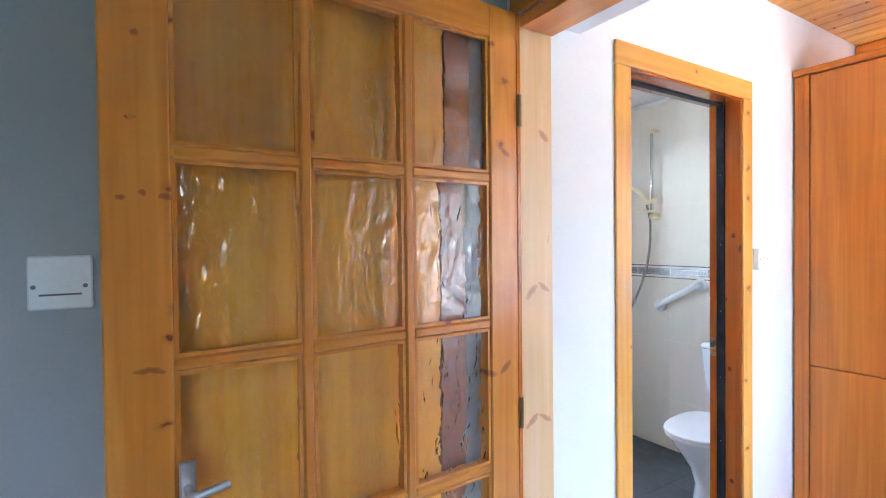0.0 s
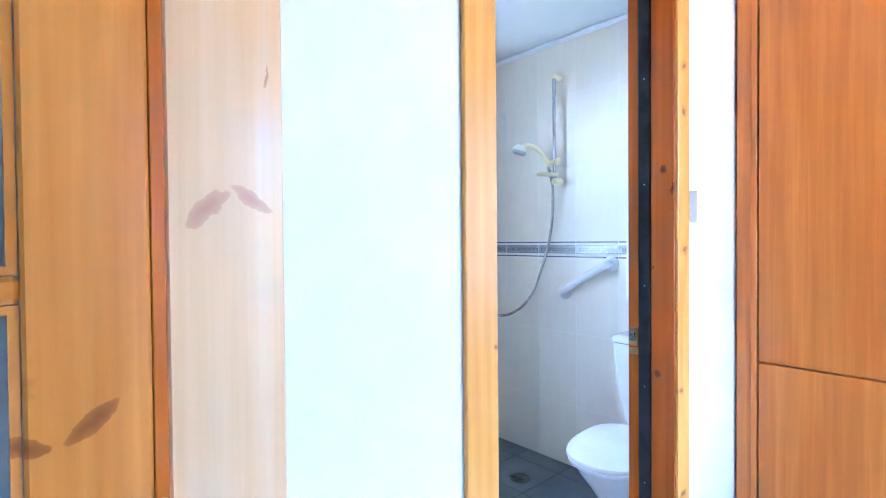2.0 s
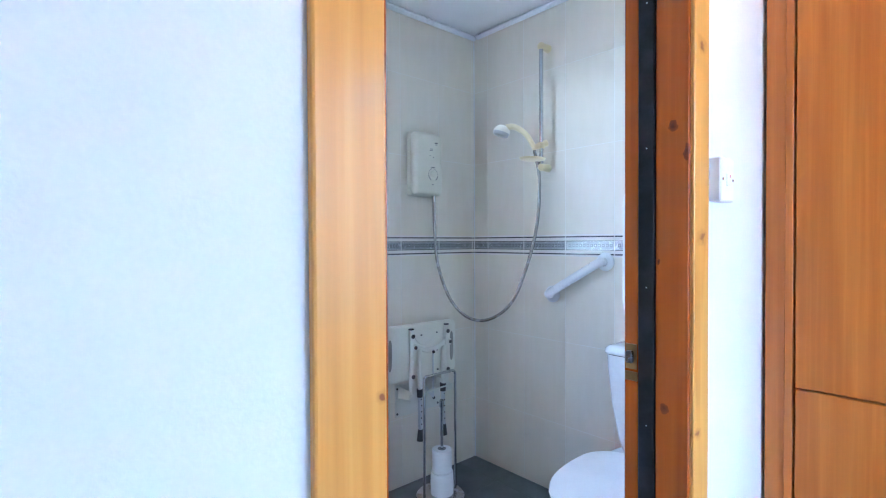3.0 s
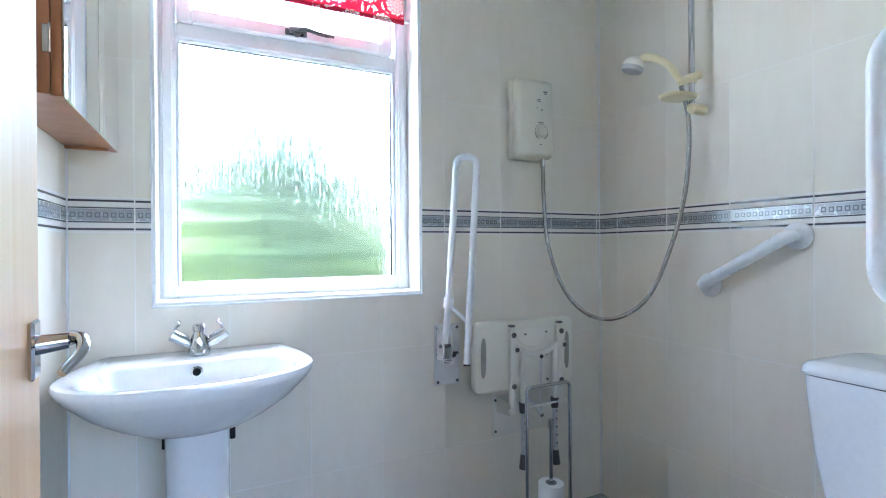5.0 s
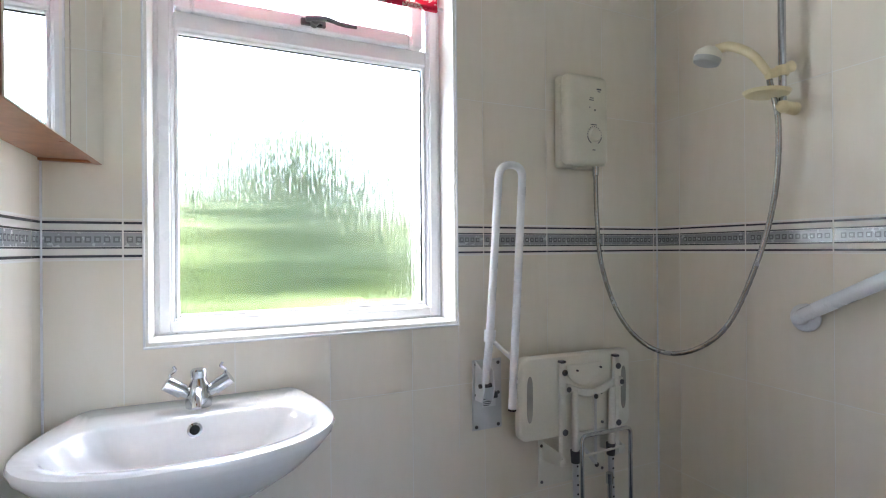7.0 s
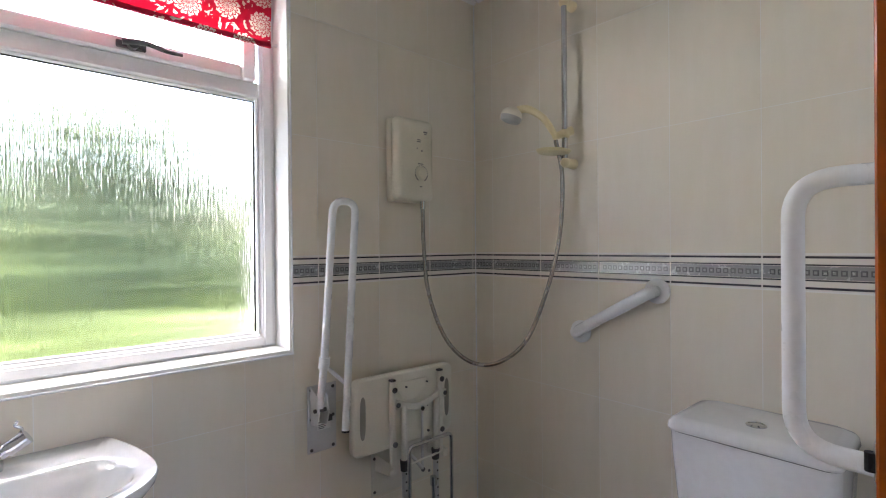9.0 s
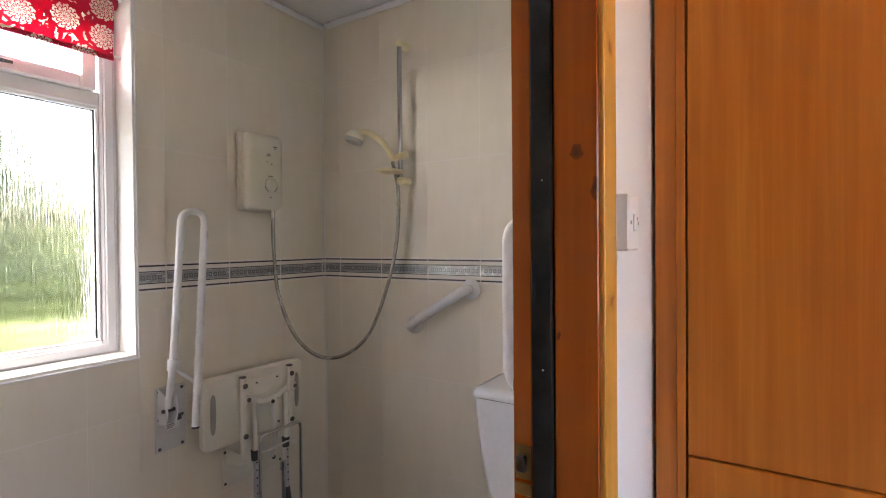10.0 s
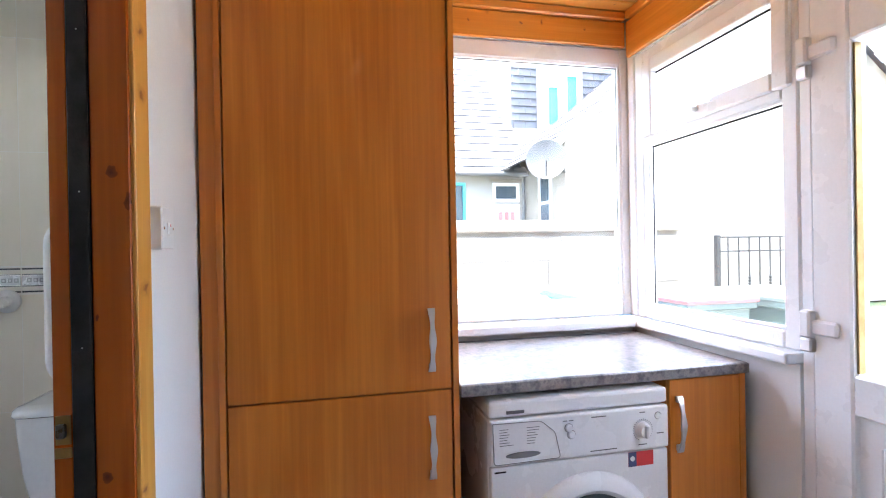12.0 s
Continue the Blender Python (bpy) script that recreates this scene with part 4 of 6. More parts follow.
up = part("upper_door", boxed(CX, CX + 0.019, 0.311, 0.925, 0.899, 2.136, bev=0.002), BEECH, tall)
low = part("lower_door", boxed(CX, CX + 0.019, 0.311, 0.925, 0.125, 0.895, bev=0.002), BEECH, tall)
bow_handle(up, CX, 0.371, 0.955, 1.138)
bow_handle(low, CX, 0.373, 0.645, 0.827)

wt = thing("worktop", (2.75, -0.2, 0.870), "dark speckled stone-effect worktop over the washing machine", "worktop")
part("slab", boxed(CX - 0.0105, PE - 0.152, PS + 0.082, 0.2865, 0.870, 0.908, bev=0.006, seg=2), WORKTOP, wt)
part("edge_strip", boxed(CX - 0.0135, CX - 0.0095, PS + 0.083, 0.2855, 0.873, 0.905, bev=0.0018, seg=2), WORKTOP, wt, "dark speckled front edge")
part("sealant", boxed(PE - 0.16, PE - 0.153, PS + 0.09, 0.286, 0.9075, 0.913), RUBBER, wt, "dark sealant line")

base = thing("base_cabinet", (2.7, -0.57, 0), "narrow beech laminate base cabinet under the worktop", "cabinet")
part("body", boxed(CX + 0.022, 3.0, -0.716, -0.42, 0.12, 0.868), BEECH, base)
part("plinth", boxed(CX + 0.06, 2.9, -0.716, -0.42, 0, 0.118), BEECH_Y, base)
bd = part("door", boxed(CX + 0.002, CX + 0.021, -0.69, -0.421, 0.125, 0.866, bev=0.002), BEECH, base)
part("end_panel", boxed(CX + 0.003, 3.0, -0.716, -0.692, 0.0, 0.868, bev=0.001), BEECH, base)
bow_handle(bd, CX + 0.002, -0.448, 0.632, 0.815)


def washing_machine():
    x0, x1, y0, y1, zt = 2.405, 2.95, -0.385, 0.208, 0.856
    w = thing("washing_machine", ((x0 + x1) / 2, (y0 + y1) / 2, 0), "white front-loading washing machine with a red and blue sticker", "washing machine")
    part("body", boxed(x0 + 0.018, x1, y0, y1, 0.02, zt - 0.055, bev=0.008, seg=2), ENAMEL, w)
    part("lid", boxed(x0 + 0.004, x1, y0 - 0.002, y1 + 0.002, zt - 0.05, zt, bev=0.01, seg=2), ENAMEL, w)
    part("front_panel", boxed(x0 + 0.001, x0 + 0.02, y0 + 0.001, y1 - 0.001, 0.03, 0.664, bev=0.006, seg=2), ENAMEL, w)
    b = boxed(x0 - 0.004, x0 + 0.02, y0, y1, 0.667, 0.803, bev=0.008, seg=2)
    fascia = part("control_panel", b, ENAMEL, w)
    b = solid()
    out = [(x0 - 0.0055, y, z) for y, z in ((0.200, 0.795), (0.05, 0.792), (0.005, 0.755), (-0.012, 0.676), (0.198, 0.674))]
    tube(b, rounded(out + [out[0]], 0.012), 0.0012, 6)
    part("drawer_edge", b, GREY, fascia, "thin grey drawer outline")
    b = solid()
    loft(b, [[(x0 - 0.0048 - 0.003 * k, 0.107 + 0.055 * (1 - 0.12 * k) * math.cos(a), 0.697 + 0.0095 * (1 - 0.2 * k) * math.sin(a)) for a in [2 * math.pi * i / 24 for i in range(24)]] for k in (0, 1)])
    part("drawer_grip", b, GREY, fascia, "grey recessed drawer grip", True)
    b = solid()
    lathe(b, (x0 - 0.004, -0.291, 0.732), [(0.026, 0.0), (0.026, 0.004), (0.021, 0.008), (0.018, 0.02), (0.0, 0.021)], 24, (-1, 0, 0))
    part("dial", b, ENAMEL, fascia, "round programme dial", True)
    part("dial_ridge", boxed(x0 - 0.03, x0 - 0.02, -0.298, -0.284, 0.711, 0.753, bev=0.004), SATIN, fascia)
    for y, z, r in ((-0.345, 0.772, 0.010), (-0.040, 0.762, 0.012), (-0.048, 0.741, 0.012)):
        b = solid()
        lathe(b, (x0 - 0.004, y, z), [(r, 0), (r, 0.004), (r * 0.8, 0.007), (0, 0.0075)], 18, (-1, 0, 0))
        part("button", b, ENAMEL, fascia, "", True)
        b = solid()
        lathe(b, (x0 - 0.0042, y, z), [(r + 0.002, 0), (r + 0.002, 0.0007), (r, 0.0007), (r, 0)], 18, (-1, 0, 0))
        part("button_ring", b, GREY, fascia)
    b = solid()
    for i in range(26):
        a = math.pi * (0.15 + 1.7 * i / 25)
        y, z = -0.291 + 0.033 * math.sin(a), 0.732 - 0.033 * math.cos(a)
        box(b, x0 - 0.0052, x0 - 0.0045, y - 0.0012, y + 0.0012, z - 0.0012, z + 0.0012)
    part("dial_marks", b, PRINT, fascia)
    b = solid()
    rnd = random.Random(4)
    for col in (0.180, 0.095):
        for r in range(7):
            ln = rnd.uniform(0.022, 0.045)
            box(b, x0 - 0.0052, x0 - 0.0046, col - ln, col, 0.775 - r * 0.0078, 0.7765 - r * 0.0078)
    for y0b, y1b, z in ((-0.115, -0.165, 0.785), (-0.11, -0.2, 0.682), (-0.34, -0.365, 0.715), (-0.28, -0.30, 0.785), (-0.275, -0.305, 0.685), (-0.02, -0.035, 0.782), (-0.04, -0.055, 0.782)):
        box(b, x0 - 0.0052, x0 - 0.0046, y1b, y0b, z, z + 0.003)
    tagged(part("printed_text", b, PRINT, fascia, "small grey printed programme lines"), kind="stuff")
    b = boxed(x0 - 0.0002, x0 + 0.0035, 0.10, 0.155, 0.818, 0.827)
    part("badge", b, PRINT, w, "small dark maker's badge")
    st = part("sticker", boxed(x0 + 0.0, x0 + 0.0016, -0.330, -0.242, 0.618, 0.663), RED, w, "red energy sticker")
    part("sticker_field", boxed(x0 - 0.0008, x0 + 0.0002, -0.270, -0.242, 0.618, 0.663), NAVY, st, "navy blue field")
    b = solid()
    lathe(b, (x0 - 0.001, -0.256, 0.643), [(0.008, 0), (0.008, 0.0006), (0.0, 0.0006)], 14, (-1, 0, 0))
    part("sticker_badge", b, PLASTIC, st)
    b = solid()
    cy, cz = -0.105, 0.385
    lathe(b, (x0 + 0.002, cy, cz), [(0.235, 0), (0.232, 0.012), (0.212, 0.028), (0.19, 0.032), (0.175, 0.02), (0.175, 0.0)], 48, (-1, 0, 0))
    door = part("door_ring", b, ENAMEL, w, "white round porthole ring", True)
    b = solid()
    lathe(b, (x0 + 0.004, cy, cz), [(0.176, 0), (0.172, 0.016), (0.14, 0.024), (0.0, 0.028)], 40, (-1, 0, 0))
    part("door_glass", b, DARKGLASS, door, "dark porthole glass", True)
    part("filter_slot", boxed(x0 - 0.0015, x0 + 0.002, 0.160, 0.195, 0.648, 0.652), BLACK, w)
    for y in (y0 + 0.05, y1 - 0.05):
        for x in (x0 + 0.06, x1 - 0.06):
            b = solid()
            rod(b, (x, y, 0), (x, y, 0.022), 0.02)
            part("foot", b, GREY, w)


washing_machine()

# ---- bathroom things ----


def oval(cx, cy, rx, ry_front, ry_back, z, power=2.3, n=44, back=0.35):
    """A rounded outline, blunter at the back (north) than at the front."""
    out = []
    for i in range(n):
        a = 2 * math.pi * i / n
        c, s = math.cos(a), math.sin(a)
        ry = ry_back if s > 0 else ry_front
        p = power + (back if s > 0 else 0)
        out.append((cx + rx * math.copysign(abs(c) ** (2 / p), c), cy + ry * math.copysign(abs(s) ** (2 / p), s), z))
    return out


def basin_rim(cx, cy, rx, front, back, z, taper=0.155, r=0.03, n=40):
    """The outline of a basin: a rounded front, sides that run in towards a straight back."""
    out = []
    for i in range(n // 2 + 1):
        a = math.pi + math.pi * i / (n // 2)
        c, q = math.cos(a), math.sin(a)
        out.append((cx + rx * math.copysign(abs(c) ** 0.9, c), cy - front * abs(q) ** 0.92, z))
    bx = rx * (1 - taper)
    side = [(rx * (1 - taper * (k / 6) ** 1.7), (back - r) * k / 6) for k in range(1, 7)]
    corner = [(bx - r + r * math.cos(radians(a)), back - r + r * math.sin(radians(a))) for a in (25, 50, 75)]
    run = side + corner
    out += [(cx + u, cy + v, z) for u, v in run]
    out += [(cx - u, cy + v, z) for u, v in run[::-1]]
    return out


def wash_basin():
    cx = 1.449
    w = thing("wash_basin", (cx, 2.45, 0), "white ceramic pedestal wash basin with an overflow hole", "wash basin")
    cy, b = 2.345, solid()
    rings = [basin_rim(cx, 2.45, 0.088, 0.075, 0.09, 0.622), basin_rim(cx, 2.435, 0.14, 0.12, 0.135, 0.640), basin_rim(cx, 2.41, 0.192, 0.15, 0.175, 0.672), basin_rim(cx, 2.38, 0.243, 0.176, 0.215, 0.716), basin_rim(cx, 2.355, 0.280, 0.190, 0.242, 0.760), basin_rim(cx, cy, 0.297, 0.198, 0.254, 0.785),
             basin_rim(cx, cy, 0.302, 0.202, 0.256, 0.799), basin_rim(cx, cy, 0.299, 0.199, 0.255, 0.807), basin_rim(cx, cy, 0.291, 0.191, 0.252, 0.810),
             basin_rim(cx, cy + 0.005, 0.262, 0.160, 0.125, 0.803, 0.1, 0.06), basin_rim(cx, cy + 0.005, 0.254, 0.152, 0.117, 0.795, 0.1, 0.06), basin_rim(cx, cy + 0.01, 0.232, 0.134, 0.10, 0.75, 0.12, 0.05), basin_rim(cx, cy + 0.02, 0.17, 0.095, 0.075, 0.70, 0.15, 0.03), basin_rim(cx, cy + 0.03, 0.05, 0.035, 0.035, 0.68, 0.2, 0.01)]
    loft(b, rings)
    bowl = part("bowl", b, CERAMIC, w, "", True)
    b = solid()
    loft(b, [oval(1.452, 2.50, 0.088, 0.085, 0.09, 0.0, 2.6), oval(1.452, 2.50, 0.083, 0.082, 0.09, 0.12, 2.6), oval(1.452, 2.49, 0.083, 0.085, 0.09, 0.5, 2.6), oval(1.452, 2.485, 0.084, 0.09, 0.1, 0.64, 2.6)])
    part("pedestal", b, CERAMIC, w, "", True)
    b = solid()
    lathe(b, (cx + 0.002, 2.459, 0.772), [(0.0165, 0), (0.0165, 0.003), (0.011, 0.005), (0.0095, 0.001)], 20, (0, -1, 0.35))
    part("overflow_ring", b, CHROME, bowl, "chrome overflow ring", True)
    b = solid()
    lathe(b, (cx + 0.002, 2.4575, 0.7725), [(0.0098, 0), (0.0098, 0.0024), (0, 0.0025)], 16, (0, -1, 0.35))
    part("overflow_hole", b, BLACK, bowl)
    b = solid()
    lathe(b, (cx, 2.375, 0.680), [(0.024, 0), (0.024, 0.004), (0.014, 0.005), (0.012, 0.002)], 20)
    part("waste", b, CHROME, bowl, "chrome plug waste", True)
    for x in (1.362, 1.546):
        b = boxed(x - 0.008, x + 0.008, 2.56, BN - 0.002, 0.53, 0.63, bev=0.003)
        box(b, x - 0.012, x + 0.012, 2.53, 2.575, 0.6, 0.63, bev=0.003)
        part("bracket", b, BLACK, w, "dark metal wall bracket")


wash_basin()


def basin_tap():
    cx, cy, z = 1.456, 2.535, 0.806
    t = thing("basin_tap", (cx, cy, z), "chrome mixer tap with two angled lever handles", "tap")
    b = solid()
    lathe(b, (cx, cy, z), [(0.03, 0), (0.03, 0.006), (0.031, 0.014), (0.029, 0.03), (0.022, 0.055), (0.0165, 0.07), (0.0185, 0.072), (0.0185, 0.088), (0.015, 0.092), (0, 0.092)], 24)
    tube(b, curve_through([(cx, cy - 0.01, z + 0.035), (cx, cy - 0.05, z + 0.05), (cx, cy - 0.085, z + 0.04), (cx, cy - 0.098, z + 0.022)], 5), 0.011, 12)
    part("body", b, CHROME, t, "", True)
    for s in (-1, 1):
        b = solid()
        a, e = Vector((cx + s * 0.012, cy, z + 0.026)), Vector((cx + s * 0.072, cy - 0.006, z + 0.066))
        d = (e - a).normalized()
        rod(b, a, a + d * 0.028, 0.0125, 14)
        rod(b, a + d * 0.028, e, 0.0175, 18)
        valve = part("valve", b, CHROME, t, "", True)
        b = solid()
        tube(b, curve_through([e - d * 0.03 + Vector((0, 0, 0.012)), e + Vector((-s * 0.010, -0.004, 0.018)), e + Vector((-s * 0.022, -0.006, 0.03)), e + Vector((-s * 0.018, -0.008, 0.040))], 5), 0.0034, 8)
        part("lever", b, CHROME, valve, "", True)


basin_tap()


def mirror_cabinet():
    x0, x1, y0, y1, z0, z1 = BW + 0.002, 1.250, 2.018, BN - 0.008, 1.404, 2.02
    c = thing("mirror_cabinet", (x0, (y0 + y1) / 2, z0), "brown wooden wall cabinet with mirrored doors", "cabinet")
    part("side_panel", boxed(x0, x1 - 0.022, y0, y0 + 0.016, z0, z1, bev=0.001), PINE_DARK_CAB, c)
    part("side_panel", boxed(x0, x1 - 0.022, y1 - 0.016, y1, z0, z1, bev=0.001), PINE_DARK_CAB, c)
    part("bottom_panel", boxed(x0, x1 - 0.022, y0 + 0.016, y1 - 0.016, z0 + 0.006, z0 + 0.022), PINE_DARK_CAB, c)
    part("top_panel", boxed(x0, x1 - 0.022, y0 + 0.016, y1 - 0.016, z1 - 0.016, z1), PINE_DARK_CAB, c)
    part("back_panel", boxed(x0, x0 + 0.006, y0 + 0.016, y1 - 0.016, z0 + 0.022, z1 - 0.016), PINE_DARK_CAB, c)
    ym = 2.322
    for ya, yb in ((y0, ym), (ym + 0.003, y1)):
        d = part("door", boxed(x1 - 0.02, x1 - 0.004, ya, yb, z0 - 0.002, z1, bev=0.001), PINE_DARK_CAB, c)
        part("mirror", boxed(x1 - 0.0035, x1, ya + 0.001, yb - 0.001, z0 - 0.002, z1, bev=0.0008), MIRROR, d, "frameless mirror glass")
    for z in (z0 + 0.10, z1 - 0.12):
        b = boxed(x1 - 0.032, x1 - 0.02, y0 - 0.003, y0, z - 0.025, z + 0.025)
        rod(b, (x1 - 0.021, y0 - 0.004, z - 0.027), (x1 - 0.021, y0 - 0.004, z + 0.027), 0.003, 8)
        part("hinge", b, STEEL, c)


PINE_DARK_CAB = wood("red_brown_wood", (0.4, 0.16, 0.06), (0.3, 0.11, 0.04), (0.1, 0.03, 0.01), 2, 0.35, 0.3, 0.0)
mirror_cabinet()


def shower_unit():
    x0, x1, y0, z0, z1 = 2.580, 2.764, 2.518, 1.478, 1.795
    s = thing("electric_shower", (2.67, BN, z0), "ivory plastic electric shower heater on the tiles", "shower heater")
    part("back_plate", boxed(x0 + 0.006, x1 - 0.004, 2.565, BN - 0.001, z0 - 0.004, z1 + 0.004, bev=0.012, seg=3), IVORY, s, "", True)
    part("cover", boxed(x0, x1, y0, 2.567, z0, z1, bev=0.024, seg=4), IVORY, s, "", True)
    cx, cz = 2.695, 1.583
    b = solid()
    lathe(b, (cx, y0 + 0.001, cz), [(0.024, 0), (0.024, 0.006), (0.02, 0.012), (0.0, 0.013)], 28, (0, -1, 0))
    part("dial", b, IVORY, s, "", True)
    b = solid()
    for i in range(17):
        a = math.pi * (-0.25 + 1.5 * i / 16)
        x, z = cx + 0.0305 * math.cos(a), cz + 0.0305 * math.sin(a)
        box(b, x - 0.0016, x + 0.0016, y0 - 0.0008, y0 + 0.002, z - 0.0016, z + 0.0016)
    for a0 in (1.06, 1.66):
        q = [(cx + 0.0305 * math.cos(math.pi * (a0 + 0.28 * k / 6)), y0, cz + 0.0305 * math.sin(math.pi * (a0 + 0.28 * k / 6))) for k in range(7)]
        tube(b, q, 0.0018, 6)
    part("dial_marks", b, PRINT, s, "dark dotted ring round the dial")
    for x, z, w, h in ((2.727, 1.745, 0.02, 0.005), (2.727, 1.737, 0.012, 0.003), (2.695, 1.712, 0.016, 0.003), (2.694, 1.705, 0.02, 0.003), (2.686, 1.679, 0.004, 0.004), (2.709, 1.671, 0.006, 0.006), (2.703, 1.62, 0.026, 0.003), (2.703, 1.532, 0.012, 0.003)):
        part("print", boxed(x - 0.011 - w / 2, x - 0.011 + w / 2, y0 - 0.0008, y0 + 0.002, z - h / 2, z + h / 2), PRINT, s)
    b = solid()
    rod(b, (2.722, 2.545, z0 + 0.004), (2.722, 2.545, z0 - 0.03), 0.011, 14)
    part("outlet_nut", b, CHROME, s, "", True)


shower_unit()

RX, RY = 3.022, 2.088
riser = thing("shower_riser", (RX, RY, 1.6), "chrome shower riser rail with yellowed plastic fittings", "shower rail")
b = solid()
rod(b, (RX, RY, 1.59), (RX, RY, 2.2), 0.0105, 16)
part("rail", b, CHROME, riser, "", True)
for z in (1.603, 2.19):
    b = solid()
    rod(b, (RX - 0.004, RY, z), (BE - 0.001, RY, z), 0.016, 16, 0.02)
    bmesh.ops.create_uvsphere(b, u_segments=16, v_segments=10, radius=0.019, matrix=Matrix.Translation((RX, RY, z)))
    part("bracket", b, YELLOWED, riser, "yellowed plastic bracket", True)
b = solid()
lathe(b, (RX, RY, 1.692), [(0.0, 0), (0.017, 0.002), (0.019, 0.012), (0.018, 0.03), (0.0, 0.032)], 18)
rod(b, (RX + 0.026, RY - 0.012, 1.722), (RX - 0.040, RY + 0.018, 1.695), 0.017, 14, 0.013)
part("slider", b, YELLOWED, riser, "yellowed plastic slider", True)
b = solid()
n = 28
loft(b, [[(RX - 0.055 + 0.075 * q * math.cos(2 * math.pi * i / n), RY + 0.01 + 0.055 * q * math.sin(2 * math.pi * i / n), zz) for i in range(n)] for zz, q in ((1.630, 0.6), (1.633, 0.9), (1.642, 1.0), (1.640, 0.93), (1.636, 0.8), (1.634, 0.2))])
part("soap_dish", b, YELLOWED, riser, "yellowed plastic soap dish", True)

hs = thing("shower_handset", (2.906, 2.226, 1.77), "shower handset with a yellowed handle and grey head", "shower head")
b = solid()
q = curve_through([(RX - 0.035, RY + 0.016, 1.700), (2.965, 2.14, 1.766), (2.935, 2.185, 1.803), (2.912, 2.218, 1.803)], 6)
tube(b, q, [0.0115 + 0.004 * i / (len(q) - 1) for i in range(len(q))], 14)
part("handle", b, YELLOWED, hs, "yellowed plastic handle", True)
b = solid()
lathe(b, (2.903, 2.228, 1.808), [(0.0, -0.004), (0.02, -0.002), (0.036, 0.012), (0.04, 0.022), (0.04, 0.03)], 28, (-0.2, 0.25, -1))
part("head", b, IVORY, hs, "", True)
b = solid()
lathe(b, (2.903, 2.228, 1.808), [(0.0395, 0.0302), (0.0405, 0.033), (0.037, 0.046), (0.03, 0.05), (0.0, 0.051)], 28, (-0.2, 0.25, -1))
part("face", b, SHGREY, hs, "grey spray face", True)

b = solid()
q = curve_through([(2.722, 2.545, 1.45), (2.726, 2.545, 1.3), (2.74, 2.535, 1.12), (2.785, 2.49, 0.942), (2.85, 2.42, 0.847), (2.925, 2.34, 0.842), (2.988, 2.25, 0.93), (3.02, 2.175, 1.12), (3.03, 2.12, 1.33), (3.022, 2.1, 1.55), (RX - 0.034, RY + 0.016, 1.684)], 14)
tube(b, q, [0.0078 + 0.0007 * (i % 2) for i in range(len(q))], 10)
tagged(part("shower_hose", b, HOSE, None, "", True), "ribbed chrome shower hose hanging in a loop", "shower hose")


def grab_rail():
    g = thing("grab_rail", (BE, 1.9, 1.06), "white fluted plastic grab rail fixed aslant on the tiles", "grab rail")
    a, c = Vector((3.024, 1.775, 1.148)), Vector((3.024, 2.06, 0.982))
    out = Vector((0.054, 0, 0))
    b = solid()
    tube(b, rounded([a + out, a, c, c + out], 0.03, 6), 0.0195, 16)
    part("bar", b, COATED, g, "", True)
    for p in (a, c):
        b = solid()
        lathe(b, p + out - Vector((0, 0, 0)), [(0.041, 0.0), (0.041, 0.007), (0.034, 0.014), (0.019, 0.018)], 24, (-1, 0, 0))
        part("flange", b, COATED, g, "", True)


grab_rail()


def upright_rail():
    """The D-shaped rail on the wall beside the door."""
    x, y, w = 2.212, 1.215, BS + 0.004
    g = thing("upright_rail", (x, BS, 1.2), "white tubular upright grab rail beside the door", "grab rail")
    b = solid()
    tube(b, rounded([(x, w, 1.375), (x, y, 1.375), (x, y, 1.05), (x, w, 1.05)], 0.085, 8), 0.0122, 16)
    part("bar", b, COATED, g, "", True)
    for z in (1.375, 1.05):
        b = solid()
        lathe(b, (x, BS + 0.001, z), [(0.034, 0), (0.034, 0.005), (0.018, 0.01)], 20, (0, 1, 0))
        part("flange", b, COATED, g, "", True)


upright_rail()

bolt = thing("bolt_keep", (2.045, 1.128, 1.108), "small dark metal bolt keep on the door frame", "bolt")
b = boxed(2.031, 2.056, BS + 0.001, BS + 0.004, 1.098, 1.132, bev=0.001)
part("plate", b, STEEL, bolt)
b = solid()
rod(b, (2.034, BS + 0.006, 1.106), (2.034, BS + 0.006, 1.122), 0.0045, 12)
part("socket", b, BLACK, bolt)


